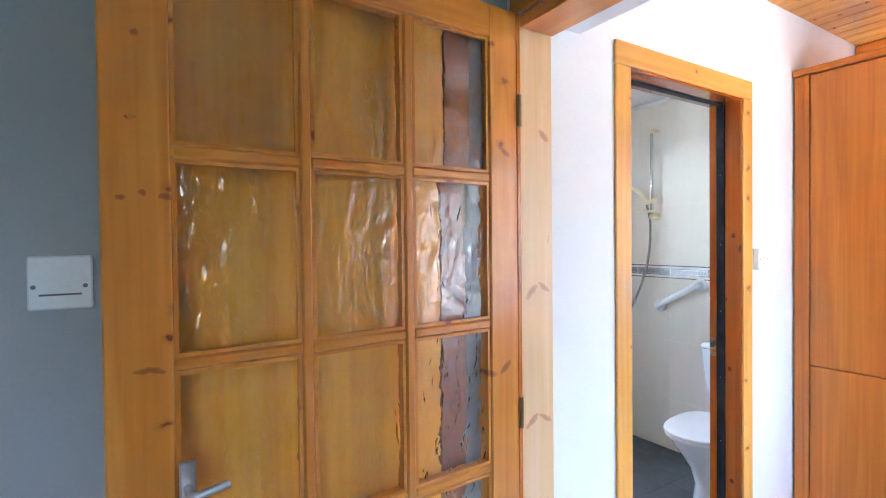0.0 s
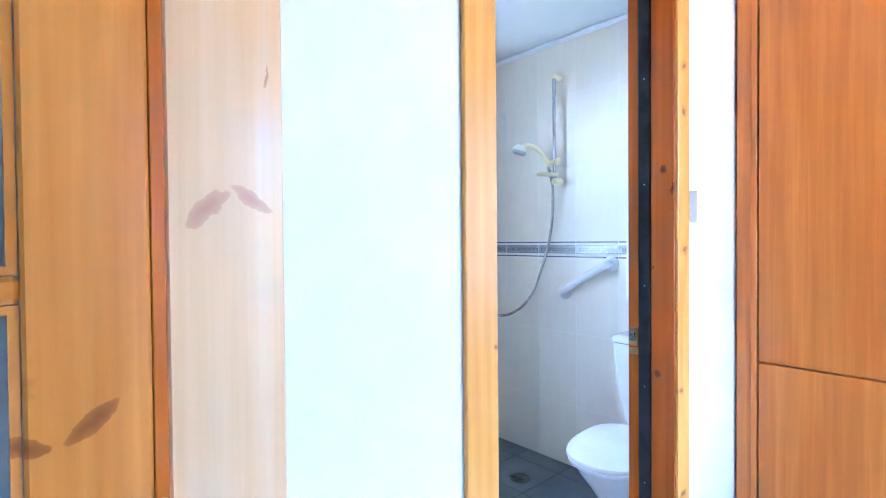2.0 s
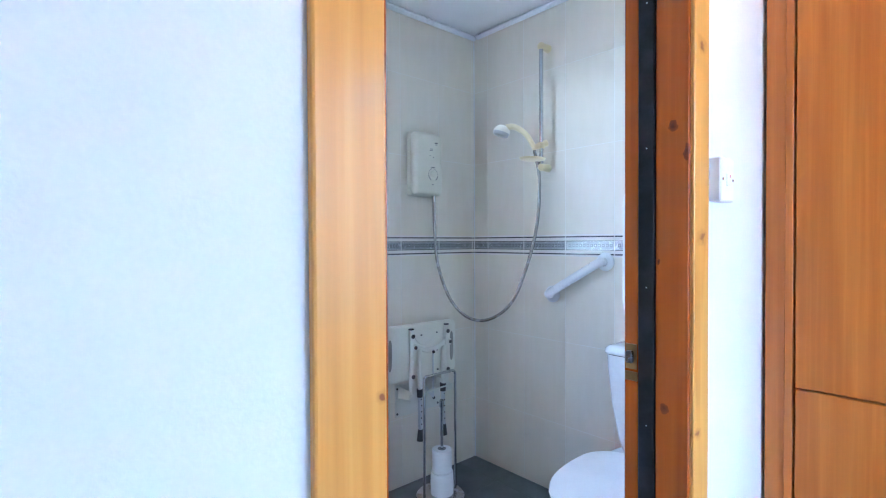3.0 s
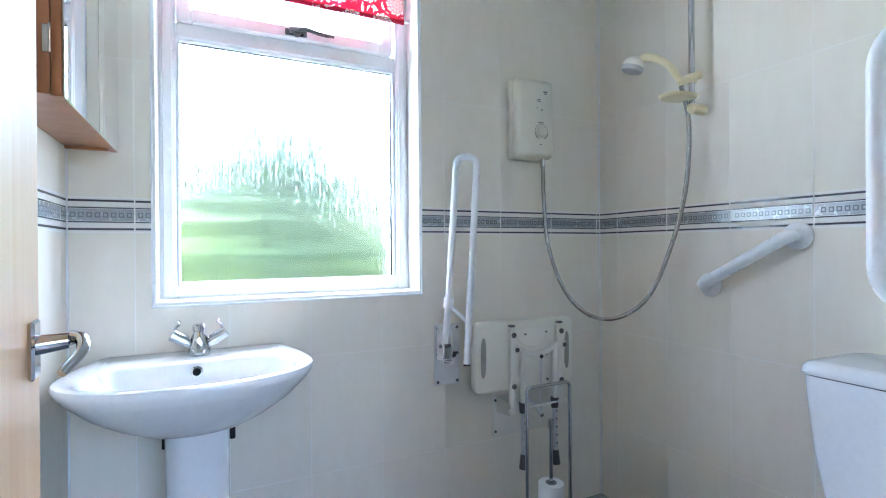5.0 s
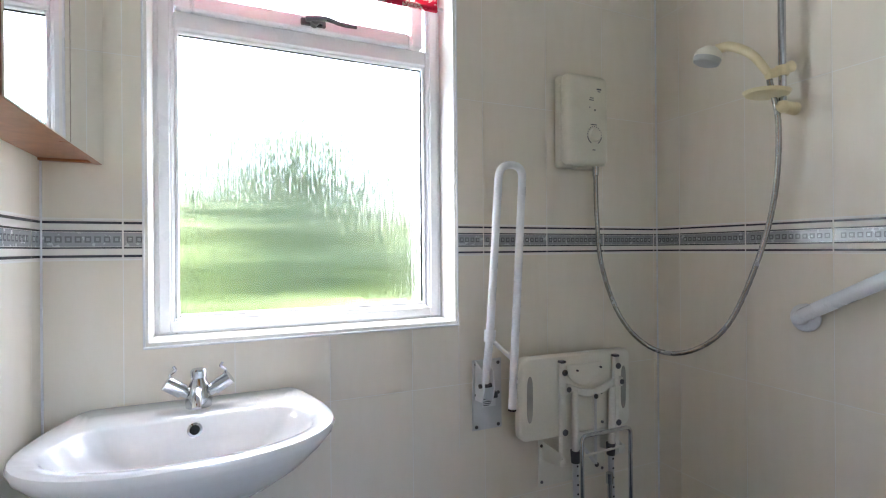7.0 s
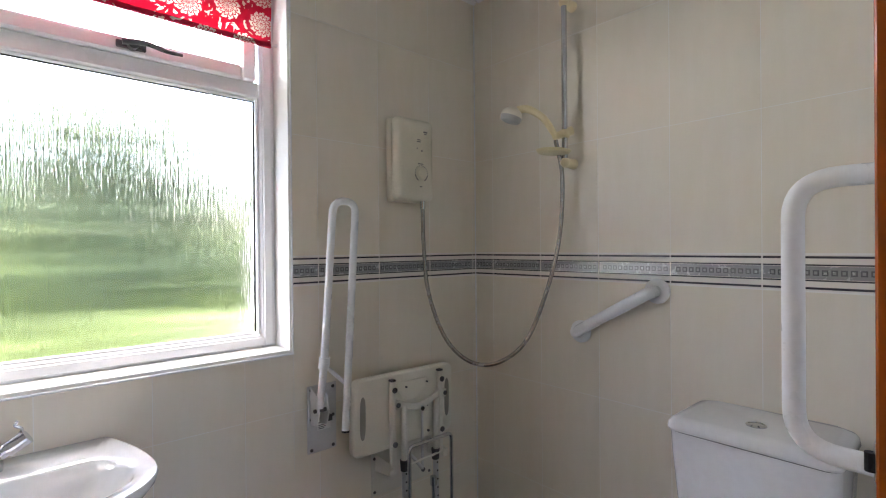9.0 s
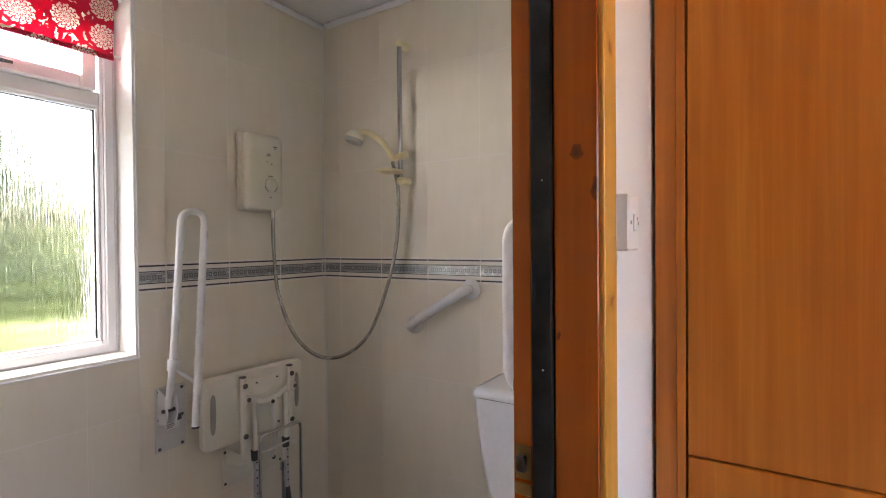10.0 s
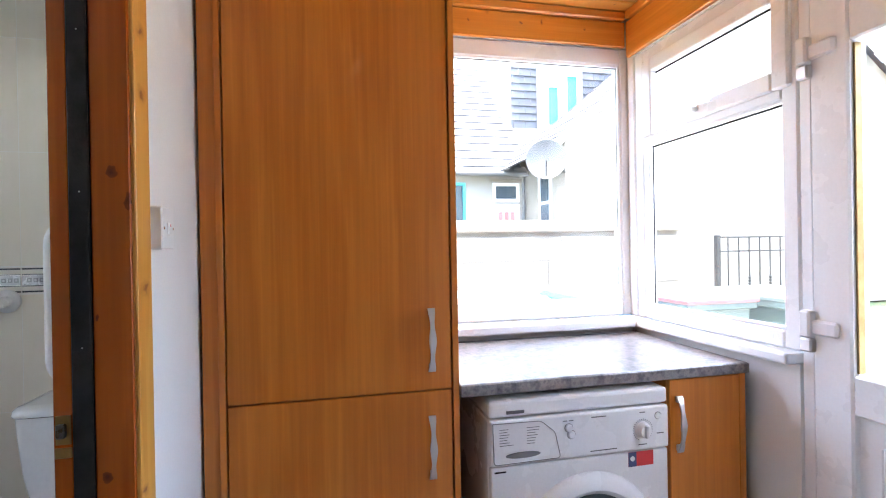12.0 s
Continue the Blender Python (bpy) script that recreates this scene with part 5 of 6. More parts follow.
def drop_rail():
    g = thing("drop_down_rail", (2.32, BN, 0.6), "white tubular drop-down support rail folded upright", "support rail")
    plate = part("wall_plate", boxed(2.252, 2.362, BN - 0.006, BN - 0.001, 0.594, 0.826, bev=0.002), PLATE, g, "grey metal wall plate with screws")
    b = solid()
    tube(b, rounded([(2.270, 2.545, 0.765), (2.274, 2.52, 0.91), (2.302, 2.50, 1.455), (2.386, 2.497, 1.455), (2.318, 2.462, 0.70)], 0.042, 8), 0.0125, 14)
    part("loop", b, COATED, g, "", True)
    b = solid()
    rod(b, (2.318, 2.462, 0.70), (2.3177, 2.4618, 0.694), 0.0128, 14)
    part("end_cap", b, BLACK, g)
    b = solid()
    rod(b, (2.273, 2.521, 0.900), (2.2755, 2.519, 0.936), 0.018, 16)
    part("collar", b, COATED, g, "", True)
    b = solid()
    rod(b, (2.279, 2.518, 0.906), (2.330, 2.478, 0.848), 0.007, 10)
    part("strut", b, COATED, g, "", True)
    for x in (2.262, 2.298):
        b = solid()
        loft(b, [[(x + k * 0.0035, BN - 0.006, 0.695), (x + k * 0.0035, 2.552, 0.70), (x + k * 0.0035, 2.536, 0.745), (x + k * 0.0035, 2.545, 0.80), (x + k * 0.0035, BN - 0.006, 0.825)] for k in (0, 1)])
        part("cheek", b, COATED, g)
    b = solid()
    rod(b, (2.255, 2.556, 0.752), (2.306, 2.556, 0.752), 0.007, 10)
    part("pivot_pin", b, GUNMETAL, g)
    b = boxed(2.306, 2.326, 2.56, BN - 0.006, 0.706, 0.726, bev=0.002)
    part("latch", b, GUNMETAL, g)
    for x in (2.266, 2.348):
        for z in (0.606, 0.712, 0.812):
            b = solid()
            lathe(b, (x, BN - 0.006, z), [(0.006, 0), (0.006, 0.002), (0.003, 0.004), (0, 0.004)], 10, (0, -1, 0))
            part("screw", b, GUNMETAL, plate)
    part("label", boxed(2.288, 2.338, BN - 0.0064, BN - 0.0058, 0.668, 0.702), PLASTIC, plate, "small white maker's label")
    for x, z, wd in ((2.290, 0.693, 0.018), (2.312, 0.693, 0.01), (2.328, 0.694, 0.008), (2.292, 0.684, 0.034), (2.292, 0.678, 0.028), (2.292, 0.672, 0.022)):
        part("print", boxed(x, x + wd, BN - 0.0068, BN - 0.0062, z, z + 0.0026), PRINT, plate)


drop_rail()


def shower_seat():
    s = thing("shower_chair", (2.62, BN, 0.36), "cream plastic fold-up shower seat folded against the tiles", "shower chair")
    m = Matrix.Translation((2.612, 2.53, 0.697)) @ Matrix.Rotation(radians(0.6), 4, "Y")
    b = solid()
    def outline(inset, y):
        out = []
        hw, hz = 0.232 - inset, 0.136 - inset
        for sx, sz in ((1, 1), (-1, 1), (-1, -1), (1, -1)):
            for k in range(6):
                a = math.atan2(sz, sx) + (k / 5 - 0.5) * math.pi / 2
                out.append(Vector((sx * (hw - 0.03) + 0.03 * math.cos(a), y, sz * (hz - 0.03) + 0.03 * math.sin(a))))
        return [m @ v for v in out]
    loft(b, [outline(0.006, -0.016), outline(0.0, -0.010), outline(0.0, 0.012), outline(0.006, 0.018)])
    board = part("board", b, SEAT_PLASTIC, s, "", True)
    # hand slots without depth: darker shapes on the board paint their shade
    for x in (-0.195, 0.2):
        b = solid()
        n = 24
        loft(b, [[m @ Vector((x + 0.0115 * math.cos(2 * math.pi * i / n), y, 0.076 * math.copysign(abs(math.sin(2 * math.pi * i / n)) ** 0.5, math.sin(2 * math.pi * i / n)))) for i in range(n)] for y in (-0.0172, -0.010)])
        part("hand_slot", b, SLOT_SHADE, board, "hand slot with its shade painted on", True)
    b = solid()
    n = 24
    loft(b, [[m @ Vector((0.02 + 0.075 * q * math.cos(math.pi + math.pi * i / n), y, 0.10 + 0.075 * q * math.sin(math.pi + math.pi * i / n))) for i in range(n + 1)] for y, q in ((-0.014, 1.0), (-0.020, 0.95))])
    part("front_recess", b, SEAT_PLASTIC, board, "", True)
    for x in (2.534, 2.762):
        b = boxed(x - 0.011, x + 0.011, 2.490, 2.508, 0.47, 0.812, bev=0.004)
        fr = part("frame_bar", b, COATED_CREAM, s)
        for z in (0.780, 0.583):
            b = solid()
            lathe(b, (x + 0.004, 2.490, z), [(0.0105, 0), (0.0105, 0.004), (0.006, 0.008), (0.0, 0.008)], 12, (0, -1, 0))
            part("bolt", b, GUNMETAL, fr)
        lug = part("lug", boxed(x + 0.008, x + 0.026, 2.486, 2.504, 0.708, 0.74, bev=0.004), COATED_CREAM, fr)
        b = solid()
        lathe(b, (x + 0.017, 2.486, 0.724), [(0.009, 0), (0.009, 0.004), (0.005, 0.007), (0.0, 0.007)], 12, (0, -1, 0))
        part("bolt", b, GUNMETAL, fr)
        part("bar_cap", boxed(x - 0.0115, x + 0.0115, 2.488, 2.510, 0.811, 0.819, bev=0.003), GUNMETAL, fr)
    # the bowed cross plate, hung below the board's front recess
    n = 16
    b = solid()
    rings = []
    for i in range(n + 1):
        x, z = 2.556 + 0.19 * i / n, 0.742 - 0.028 * math.sin(math.pi * i / n)
        rings.append([(x, 2.4925, z), (x, 2.488, z - 0.004), (x, 2.488, z - 0.024), (x, 2.4925, z - 0.028)])
    loft(b, rings)
    part("cross_plate", b, COATED_CREAM, s, "", True)
    for x, y0, z0, z1 in ((2.582, 2.494, 0.50, 0.716), (2.738, 2.494, 0.50, 0.712)):
        b = solid()
        rod(b, (x, y0, z0), (x, y0, z1), 0.0115, 12)
        part("leg_sleeve", b, COATED_CREAM, s, "", True)
    link = part("link", boxed(2.658, 2.669, 2.486, 2.490, 0.45, 0.70, bev=0.0015), PLATE, s, "thin flat metal link")
    for z in (0.688, 0.457):
        b = solid()
        lathe(b, (2.6635, 2.486, z), [(0.008, 0), (0.008, 0.004), (0.0, 0.005)], 12, (0, -1, 0))
        part("bolt", b, GUNMETAL, link)
    b = solid()
    tube(b, [(2.595, 2.492, 0.545), (2.662, 2.487, 0.46)], 0.0065, 8)
    part("brace", b, PLATE, s)
    b = solid()
    rod(b, (2.60, 2.478, 0.497), (2.785, 2.482, 0.503), 0.0042, 10)
    part("pivot_rod", b, COATED_CREAM, s, "", True)
    for x, z, q in ((2.60, 0.778, 0.0035), (2.70, 0.78, 0.0035), (2.64, 0.69, 0.004), (2.70, 0.69, 0.0035), (2.705, 0.59, 0.0045)):
        b = solid()
        rod(b, (x, 2.505, z), (x, 2.4985, z), q, 8)
        part("rivet", b, GUNMETAL, board)
    plate = part("wall_plate", boxed(2.508, 2.802, BN - 0.006, BN - 0.001, 0.358, 0.522, bev=0.002), COATED_CREAM, s)
    for x in (2.520, 2.788):
        for z in (0.376, 0.502):
            b = solid()
            lathe(b, (x, BN - 0.006, z), [(0.006, 0), (0.005, 0.003), (0, 0.003)], 10, (0, -1, 0))
            part("screw", b, GUNMETAL, plate)
    for x in (2.524, 2.778):
        b = solid()
        loft(b, [[(x + k * 0.004, BN - 0.006, 0.455), (x + k * 0.004, 2.50, 0.468), (x + k * 0.004, 2.482, 0.478), (x + k * 0.004, 2.482, 0.505), (x + k * 0.004, 2.50, 0.512), (x + k * 0.004, BN - 0.006, 0.518)] for k in (0, 1)])
        part("bracket", b, COATED_CREAM, s)
        b = solid()
        lathe(b, (x - 0.006, 2.482, 0.49), [(0.013, 0), (0.013, 0.005), (0.007, 0.009), (0.0, 0.009)], 12, (0, -1, 0))
        part("bolt", b, COATED_CREAM, s, "", True)
    for x, z in ((2.580, 0.262), (2.732, 0.252)):
        b = solid()
        rod(b, (x + 0.002, 2.494, 0.51), (x, 2.488, z + 0.03), 0.0105, 14)
        leg = part("leg", b, SATIN, s, "grey metal adjustable leg", True)
        b = solid()
        rod(b, (x, 2.488, z + 0.055), (x - 0.001, 2.487, z), 0.0125, 14, 0.019)
        part("rubber_foot", b, RUBBER, leg, "", True)
        b = solid()
        rod(b, (x + 0.002, 2.494, 0.515), (x + 0.002, 2.494, 0.475), 0.0165, 14, 0.014)
        part("leg_collar", b, RUBBER, leg, "", True)
        b = solid()
        for k in range(5):
            p = Vector((x + 0.002, 2.494, 0.51)).lerp(Vector((x, 2.488, z + 0.03)), 0.2 + 0.14 * k)
            rod(b, p + Vector((0, -0.009, 0)), p + Vector((0, -0.0112, 0)), 0.0035, 8)
        tagged(part("adjusting_holes", b, BLACK, leg), kind="stuff")


# seat plastic darkened to stand for the shade inside the hand slots
SLOT_SHADE = plain("painted_slot_shade", (0.3, 0.29, 0.25), (0.36, 0.35, 0.31), 0.5, 0, 5, 150, 0.05)
COATED_CREAM = plain("cream_coated_metal", (0.74, 0.72, 0.64), (0.79, 0.77, 0.7), 0.35, 0, 5, 150, 0.05)
shower_seat()


def roll_stand():
    cx, cy = 2.636, 2.405
    s = thing("toilet_roll_stand", (cx, cy, 0), "chrome wire toilet roll stand on the wet room floor", "toilet roll holder")
    b = solid()
    lathe(b, (cx, cy, 0.001), [(0.116, 0), (0.118, 0.006), (0.112, 0.013), (0.03, 0.018), (0, 0.018)], 32)
    part("base", b, STEEL, s, "", True)
    b = solid()
    tube(b, rounded([(cx - 0.1, cy, 0.012), (cx - 0.1, cy, 0.6), (cx + 0.1, cy, 0.6), (cx + 0.1, cy, 0.012)], 0.022, 6), 0.0068, 12)
    part("wire_loop", b, CHROME, s, "", True)
    b = solid()
    rod(b, (cx, cy - 0.012, 0.018), (cx, cy - 0.012, 0.44), 0.0075, 12)
    rod(b, (cx, cy - 0.012, 0.44), (cx, cy - 0.012, 0.472), 0.0115, 14)
    part("pole", b, CHROME, s, "", True)
    r = thing("toilet_roll", (cx, cy - 0.012, 0.02), "white toilet paper roll on the stand", "toilet roll")
    for z0, z1, q in ((0.021, 0.126, 0.055), (0.128, 0.235, 0.047)):
        b = solid()
        lathe(b, (cx, cy - 0.012, 0), [(0.02, z0), (q, z0), (q + 0.0015, (z0 + z1) / 2), (q, z1), (0.02, z1)], 28)
        part("paper", b, PAPER, r, "", True)
    b = solid()
    lathe(b, (cx, cy - 0.012, 0.2352), [(0.0205, 0), (0.0205, 0.0015), (0.009, 0.0015), (0.009, 0)], 18)
    part("core", b, GREY, r)


roll_stand()


def toilet():
    cy = 1.455
    t = thing("toilet", (2.75, cy, 0), "white ceramic close-coupled toilet with its lid down", "toilet")

    def egg(x_front, x_back, hw, z, n=40, p=2.4):
        xm = x_back - 0.16
        out = []
        for i in range(n):
            a = 2 * math.pi * i / n
            c, s = math.cos(a), math.sin(a)
            rx = (x_back - xm) if c > 0 else (xm - x_front)
            out.append((xm + rx * math.copysign(abs(c) ** (2 / p), c), cy + hw * math.copysign(abs(s) ** (2 / p), s), z))
        return out

    b = solid()
    loft(b, [egg(2.490, 3.000, 0.105, 0.0), egg(2.500, 3.000, 0.098, 0.03), egg(2.520, 3.010, 0.092, 0.12), egg(2.480, 3.020, 0.105, 0.22), egg(2.410, 3.030, 0.15, 0.31), egg(2.360, 3.040, 0.176, 0.37), egg(2.350, 3.040, 0.18, 0.395)])
    part("bowl", b, CERAMIC, t, "", True)
    b = solid()
    loft(b, [egg(2.342, 2.820, 0.182, 0.398), egg(2.338, 2.823, 0.186, 0.404), egg(2.338, 2.823, 0.186, 0.412), egg(2.342, 2.820, 0.182, 0.416)])
    part("seat", b, PLASTIC, t, "", True)
    b = solid()
    loft(b, [egg(2.336, 2.825, 0.188, 0.418), egg(2.330, 2.828, 0.192, 0.424), egg(2.332, 2.827, 0.19, 0.434), egg(2.360, 2.810, 0.165, 0.441), egg(2.450, 2.755, 0.09, 0.443)])
    part("lid", b, PLASTIC, t, "", True)

    def tank(z, x0, hw, r=0.03):
        pts, x1 = [], BE - 0.004
        for px, py, a0 in ((x0 + r, cy + hw - r, 90), (x0 + r, cy - hw + r, 180), (x1 - r, cy - hw + r, 270), (x1 - r, cy + hw - r, 0)):
            for k in range(5):
                a = radians(a0 + 22.5 * k)
                pts.append((px + r * math.cos(a), py + r * math.sin(a), z))
        return pts

    b = solid()
    loft(b, [tank(0.40, 2.895, 0.150), tank(0.45, 2.88, 0.160), tank(0.60, 2.855, 0.178), tank(0.74, 2.838, 0.185), tank(0.794, 2.834, 0.186)])
    part("cistern", b, CERAMIC, t, "", True)
    part("lid_joint", loft(solid(), [tank(0.7935, 2.836, 0.184), tank(0.7985, 2.836, 0.184)]), GUNMETAL, t, "dark joint under the cistern lid")
    b = solid()
    loft(b, [tank(0.798, 2.829, 0.190), tank(0.804, 2.826, 0.192), tank(0.818, 2.829, 0.190), tank(0.827, 2.838, 0.182), tank(0.831, 2.86, 0.16)])
    lid = part("cistern_lid", b, CERAMIC, t, "", True)
    b = solid()
    lathe(b, (2.93, cy, 0.830), [(0.024, 0), (0.024, 0.003), (0.018, 0.006), (0.017, 0.004), (0.0, 0.005)], 24)
    part("flush_button", b, CHROME, lid, "chrome push button", True)


toilet()

drain = thing("floor_drain", (2.76, 2.13, 0), "small round metal floor drain grating", "drain")
b = solid()
lathe(b, (2.76, 2.13, 0.0015), [(0.055, 0), (0.055, 0.0025), (0.047, 0.003), (0.046, 0.001)], 28)
part("rim", b, GUNMETAL, drain)
b = solid()
for i in range(-3, 4):
    w = math.sqrt(0.046 ** 2 - (i * 0.0125) ** 2)
    box(b, 2.76 - w, 2.76 + w, 2.13 + i * 0.0125 - 0.003, 2.13 + i * 0.0125 + 0.003, 0.002, 0.004)
part("grating", b, GUNMETAL, drain)

# ---- outside ----


def leafy(name, trunk, blobs, n, size, material, label, category="tree", seed=1):
    """A plant: a tapered trunk with limbs, and a crown of many small leaves."""
    rnd = random.Random(seed)
    p = thing(name, trunk, label, category)
    x, y, z = trunk
    if category == "tree":
        top = max(blobs, key=lambda q: q[2])
        b = solid()
        tube(b, curve_through([(x, y, z - 0.1), (x + 0.05, y, z + 0.6), (top[0], top[1], top[2])], 5), [0.12 - 0.09 * i / 10 for i in range(11)], 8)
        for q in blobs:
            tube(b, curve_through([(x + 0.03, y, z + 0.5), ((x + q[0]) / 2, (y + q[1]) / 2, (z + 0.8 + q[2]) / 2), q[:3]], 3), [0.05 - 0.006 * i for i in range(7)], 6)
        part("trunk", b, BARK, p)
    verts, faces = [], []
    for _ in range(n):
        bx, by, bz, r = rnd.choice(blobs)
        d = Vector((rnd.gauss(0, 1), rnd.gauss(0, 1), rnd.gauss(0, 1))).normalized()
        c = Vector((bx, by, bz)) + d * r * (0.55 + 0.5 * rnd.random())
        if c.z < z:
            continue
        u = Vector((rnd.gauss(0, 1), rnd.gauss(0, 1), rnd.gauss(0, 1))).normalized()
        w = u.orthogonal().normalized()
        k = size * (0.6 + 0.8 * rnd.random())
        i = len(verts)
        verts += [c - u * k, c + w * k * 0.45, c + u * k, c - w * k * 0.45]
        faces.append((i, i + 1, i + 2, i + 3))
    me = bpy.data.meshes.new("crown")
    me.from_pydata(verts, [], faces)
    me.materials.append(material)
    ob = new("crown", me)
    ob.parent = p
    ob.matrix_parent_inverse = p.matrix_basis.inverted()
    tagged(ob, kind="stuff")


leafy("garden_tree", (2.6, 9.0, -0.14), [(2.5, 9.0, 2.0, 1.2), (3.4, 9.2, 1.5, 1.15), (1.5, 8.8, 1.3, 1.05), (2.8, 8.8, 2.75, 0.95), (1.9, 8.9, 2.45, 0.9), (4.2, 8.9, 1.0, 0.9), (2.3, 8.9, 0.8, 1.1), (0.7, 8.9, 0.9, 0.9), (3.5, 9.0, 2.35, 0.75), (1.0, 8.9, 1.75, 0.7), (4.4, 9.0, 1.75, 0.6)], 12000, 0.13, LEAF_DARK, "leafy dark green garden tree behind the lawn", seed=3)
leafy("garden_shrub", (0.6, 8.2, -0.14), [(0.6, 8.2, 0.9, 0.8), (0.0, 8.4, 1.3, 0.7), (1.2, 8.1, 0.7, 0.6), (-0.8, 8.4, 1.0, 0.8)], 4500, 0.12, LEAF_LIGHT, "light green garden shrub", "shrub", seed=5)
leafy("garden_shrub", (4.2, 8.6, -0.14), [(4.2, 8.6, 0.6, 0.7), (5.0, 8.8, 0.8, 0.8), (3.4, 8.5, 0.5, 0.5), (6.0, 9.0, 0.9, 0.9)], 4500, 0.12, LEAF_LIGHT, "light green garden shrub", "shrub", seed=8)
leafy("garden_shrub", (3.2, 5.6, -0.14), [(3.2, 5.6, 0.3, 0.4), (3.8, 5.8, 0.2, 0.4), (2.6, 5.5, 0.15, 0.35), (4.5, 5.9, 0.3, 0.45)], 3600, 0.07, LEAF_DARK, "low dark green shrub on the lawn", "shrub", seed=14)
leafy("hedge", (2.4, 6.6, -0.14), [(-0.5 + 0.4 * i, 6.6 + 0.1 * math.sin(i), 0.2 + 0.14 * math.sin(i * 2.1), 0.36 + 0.08 * math.sin(i * 3.7)) for i in range(16)], 6500, 0.08, LEAF_LIGHT, "low light green hedge at the lawn's edge", "hedge", seed=11)


def neighbour_house():
    h = thing("neighbour_house", (12, -3, -0.1), "pale stone house with a slate roof and turquoise windows", "house")
    part("wall", boxed(12.0, 18.0, -3.82, 8.0, -0.1, 3.1), HARL, h)
    b = solid()
    loft(b, [[(x, -3.83, -0.1), (x, -14.17, -0.1), (x, -14.17, 3.42), (x, -9.0, 7.55), (x, -3.83, 3.42)] for x in (9.9, 18.0)])
    part("gable_block", b, STONE, h)
    # slate courses of both roofs, each course a row of separate slates
    rnd = random.Random(2)
    verts, faces = [], []

    def slate(o, u, v, w, l, n):
        i = len(verts)
        verts.extend([o, o + u * w, o + u * w + v * l, o + v * l, o + n * 0.03, o + u * w + n * 0.03, o + u * w + v * l + n * 0.005, o + v * l + n * 0.005])
        faces.extend([tuple(i + k for k in f) for f in ((4, 5, 6, 7), (0, 1, 5, 4), (1, 2, 6, 5), (3, 0, 4, 7))])

    v = Vector((3.2, 0, 3.7)).normalized()
    n = Vector((-3.7, 0, 3.2)).normalized()
    for r in range(17):
        y = -3.9 + (r % 2) * 0.18
        while y < 8.0:
            slate(Vector((11.75, y, 2.95)) + v * (0.29 * r), Vector((0, 1, 0)), v, 0.35, 0.31 + rnd.uniform(-0.01, 0.01), n)
            y += 0.365
    for sgn in (1, -1):
        v2 = Vector((0, -3.6 * sgn, 2.88)).normalized()
        n2 = Vector((0, 2.88 * sgn, 3.6)).normalized()
        o = Vector((9.7, -9.0 + 5.8 * sgn, 3.06))
        for r in range(26):
            x = (r % 2) * 0.18
            while x < 8.0:
                slate(o + v2 * (0.29 * r) + Vector((x, 0, 0)), Vector((1, 0, 0)), v2, 0.35, 0.31, n2)
                x += 0.365
    me = bpy.data.meshes.new("roof")
    me.from_pydata(verts, [], faces)
    me.materials.append(SLATE)
    ob = new("roof", me)
    ob.parent, ob.matrix_parent_inverse = h, h.matrix_basis.inverted()
    tagged(ob, "grey roof slates in courses", kind="stuff")
    b = solid()
    for sgn in (1, -1):
        tube(b, [(9.72, -9.0 + 6.0 * sgn, 2.82), (9.72, -9.0, 7.65)], 0.08, 6)
    part("bargeboard", b, COATED, h)
    b = solid()
    tube(b, [(11.68, -3.75, 2.98), (11.68, 8.0, 2.98)], 0.06, 8)
    tube(b, [(11.9, -3.76, 3.0), (11.95, -3.76, -0.1)], 0.04, 8)
    part("gutter", b, DISH, h)

    def sash(x, y0, y1, z0, z1, paint, name="window"):
        w = part(name, frame_bars(solid(), "x", y0, y1, z0, z1, x - 0.03, x + 0.05, 0.07), paint, h)
        part("pane", boxed(x + 0.01, x + 0.02, y0 + 0.06, y1 - 0.06, z0 + 0.06, z1 - 0.06), DARKGLASS, w)
        return w

    sash(11.98, -3.68, -3.02, 2.36, 2.8, COATED)
    door = sash(11.98, -3.68, -3.02, 0.0, 2.3, COATED, "door")
    part("door_leaf", boxed(11.955, 11.985, -3.61, -3.09, 0.07, 2.23), COATED, door)
    for y in (-3.5, -3.35, -3.2):
        part("door_panel", boxed(11.945, 11.96, y - 0.05, y + 0.05, 1.45, 2.12), MAROON, door)
    part("lintel", boxed(11.96, 12.02, -3.75, -2.95, 2.83, 2.9), STONE, h)
    sash(11.98, -2.36, -1.85, 1.3, 2.8, TURQ)
    # the sash on the side of the gable block
    b = frame_bars(solid(), "y", 10.5, 11.12, 1.3, 2.86, -3.86, -3.78, 0.06)
    w = part("window", b, COATED, h)
    part("pane", boxed(10.55, 11.07, -3.83, -3.815, 1.35, 2.8), DARKGLASS, w)
    part("meeting_rail", boxed(10.55, 11.07, -3.84, -3.79, 2.2, 2.26), COATED, w)
    # the dormer: a stone bay of two windows between slate-hung cheeks
    dormer = part("dormer", boxed(12.6, 15.0, -5.72, -4.5, 3.6, 6.0), HARL, h, "stone dormer bay")
    for y0, y1, z0, z1 in ((-5.05, -4.68, 4.32, 5.38), (-5.58, -5.2, 4.42, 5.68)):
        w = part("window", frame_bars(solid(), "x", y0, y1, z0, z1, 12.52, 12.59, 0.05), COATED, h)
        part("blind", boxed(12.56, 12.575, y0 + 0.05, y1 - 0.05, z0 + 0.05, z1 - 0.05), TURQ, w, "turquoise blind behind the glass")
    verts, faces = [], []
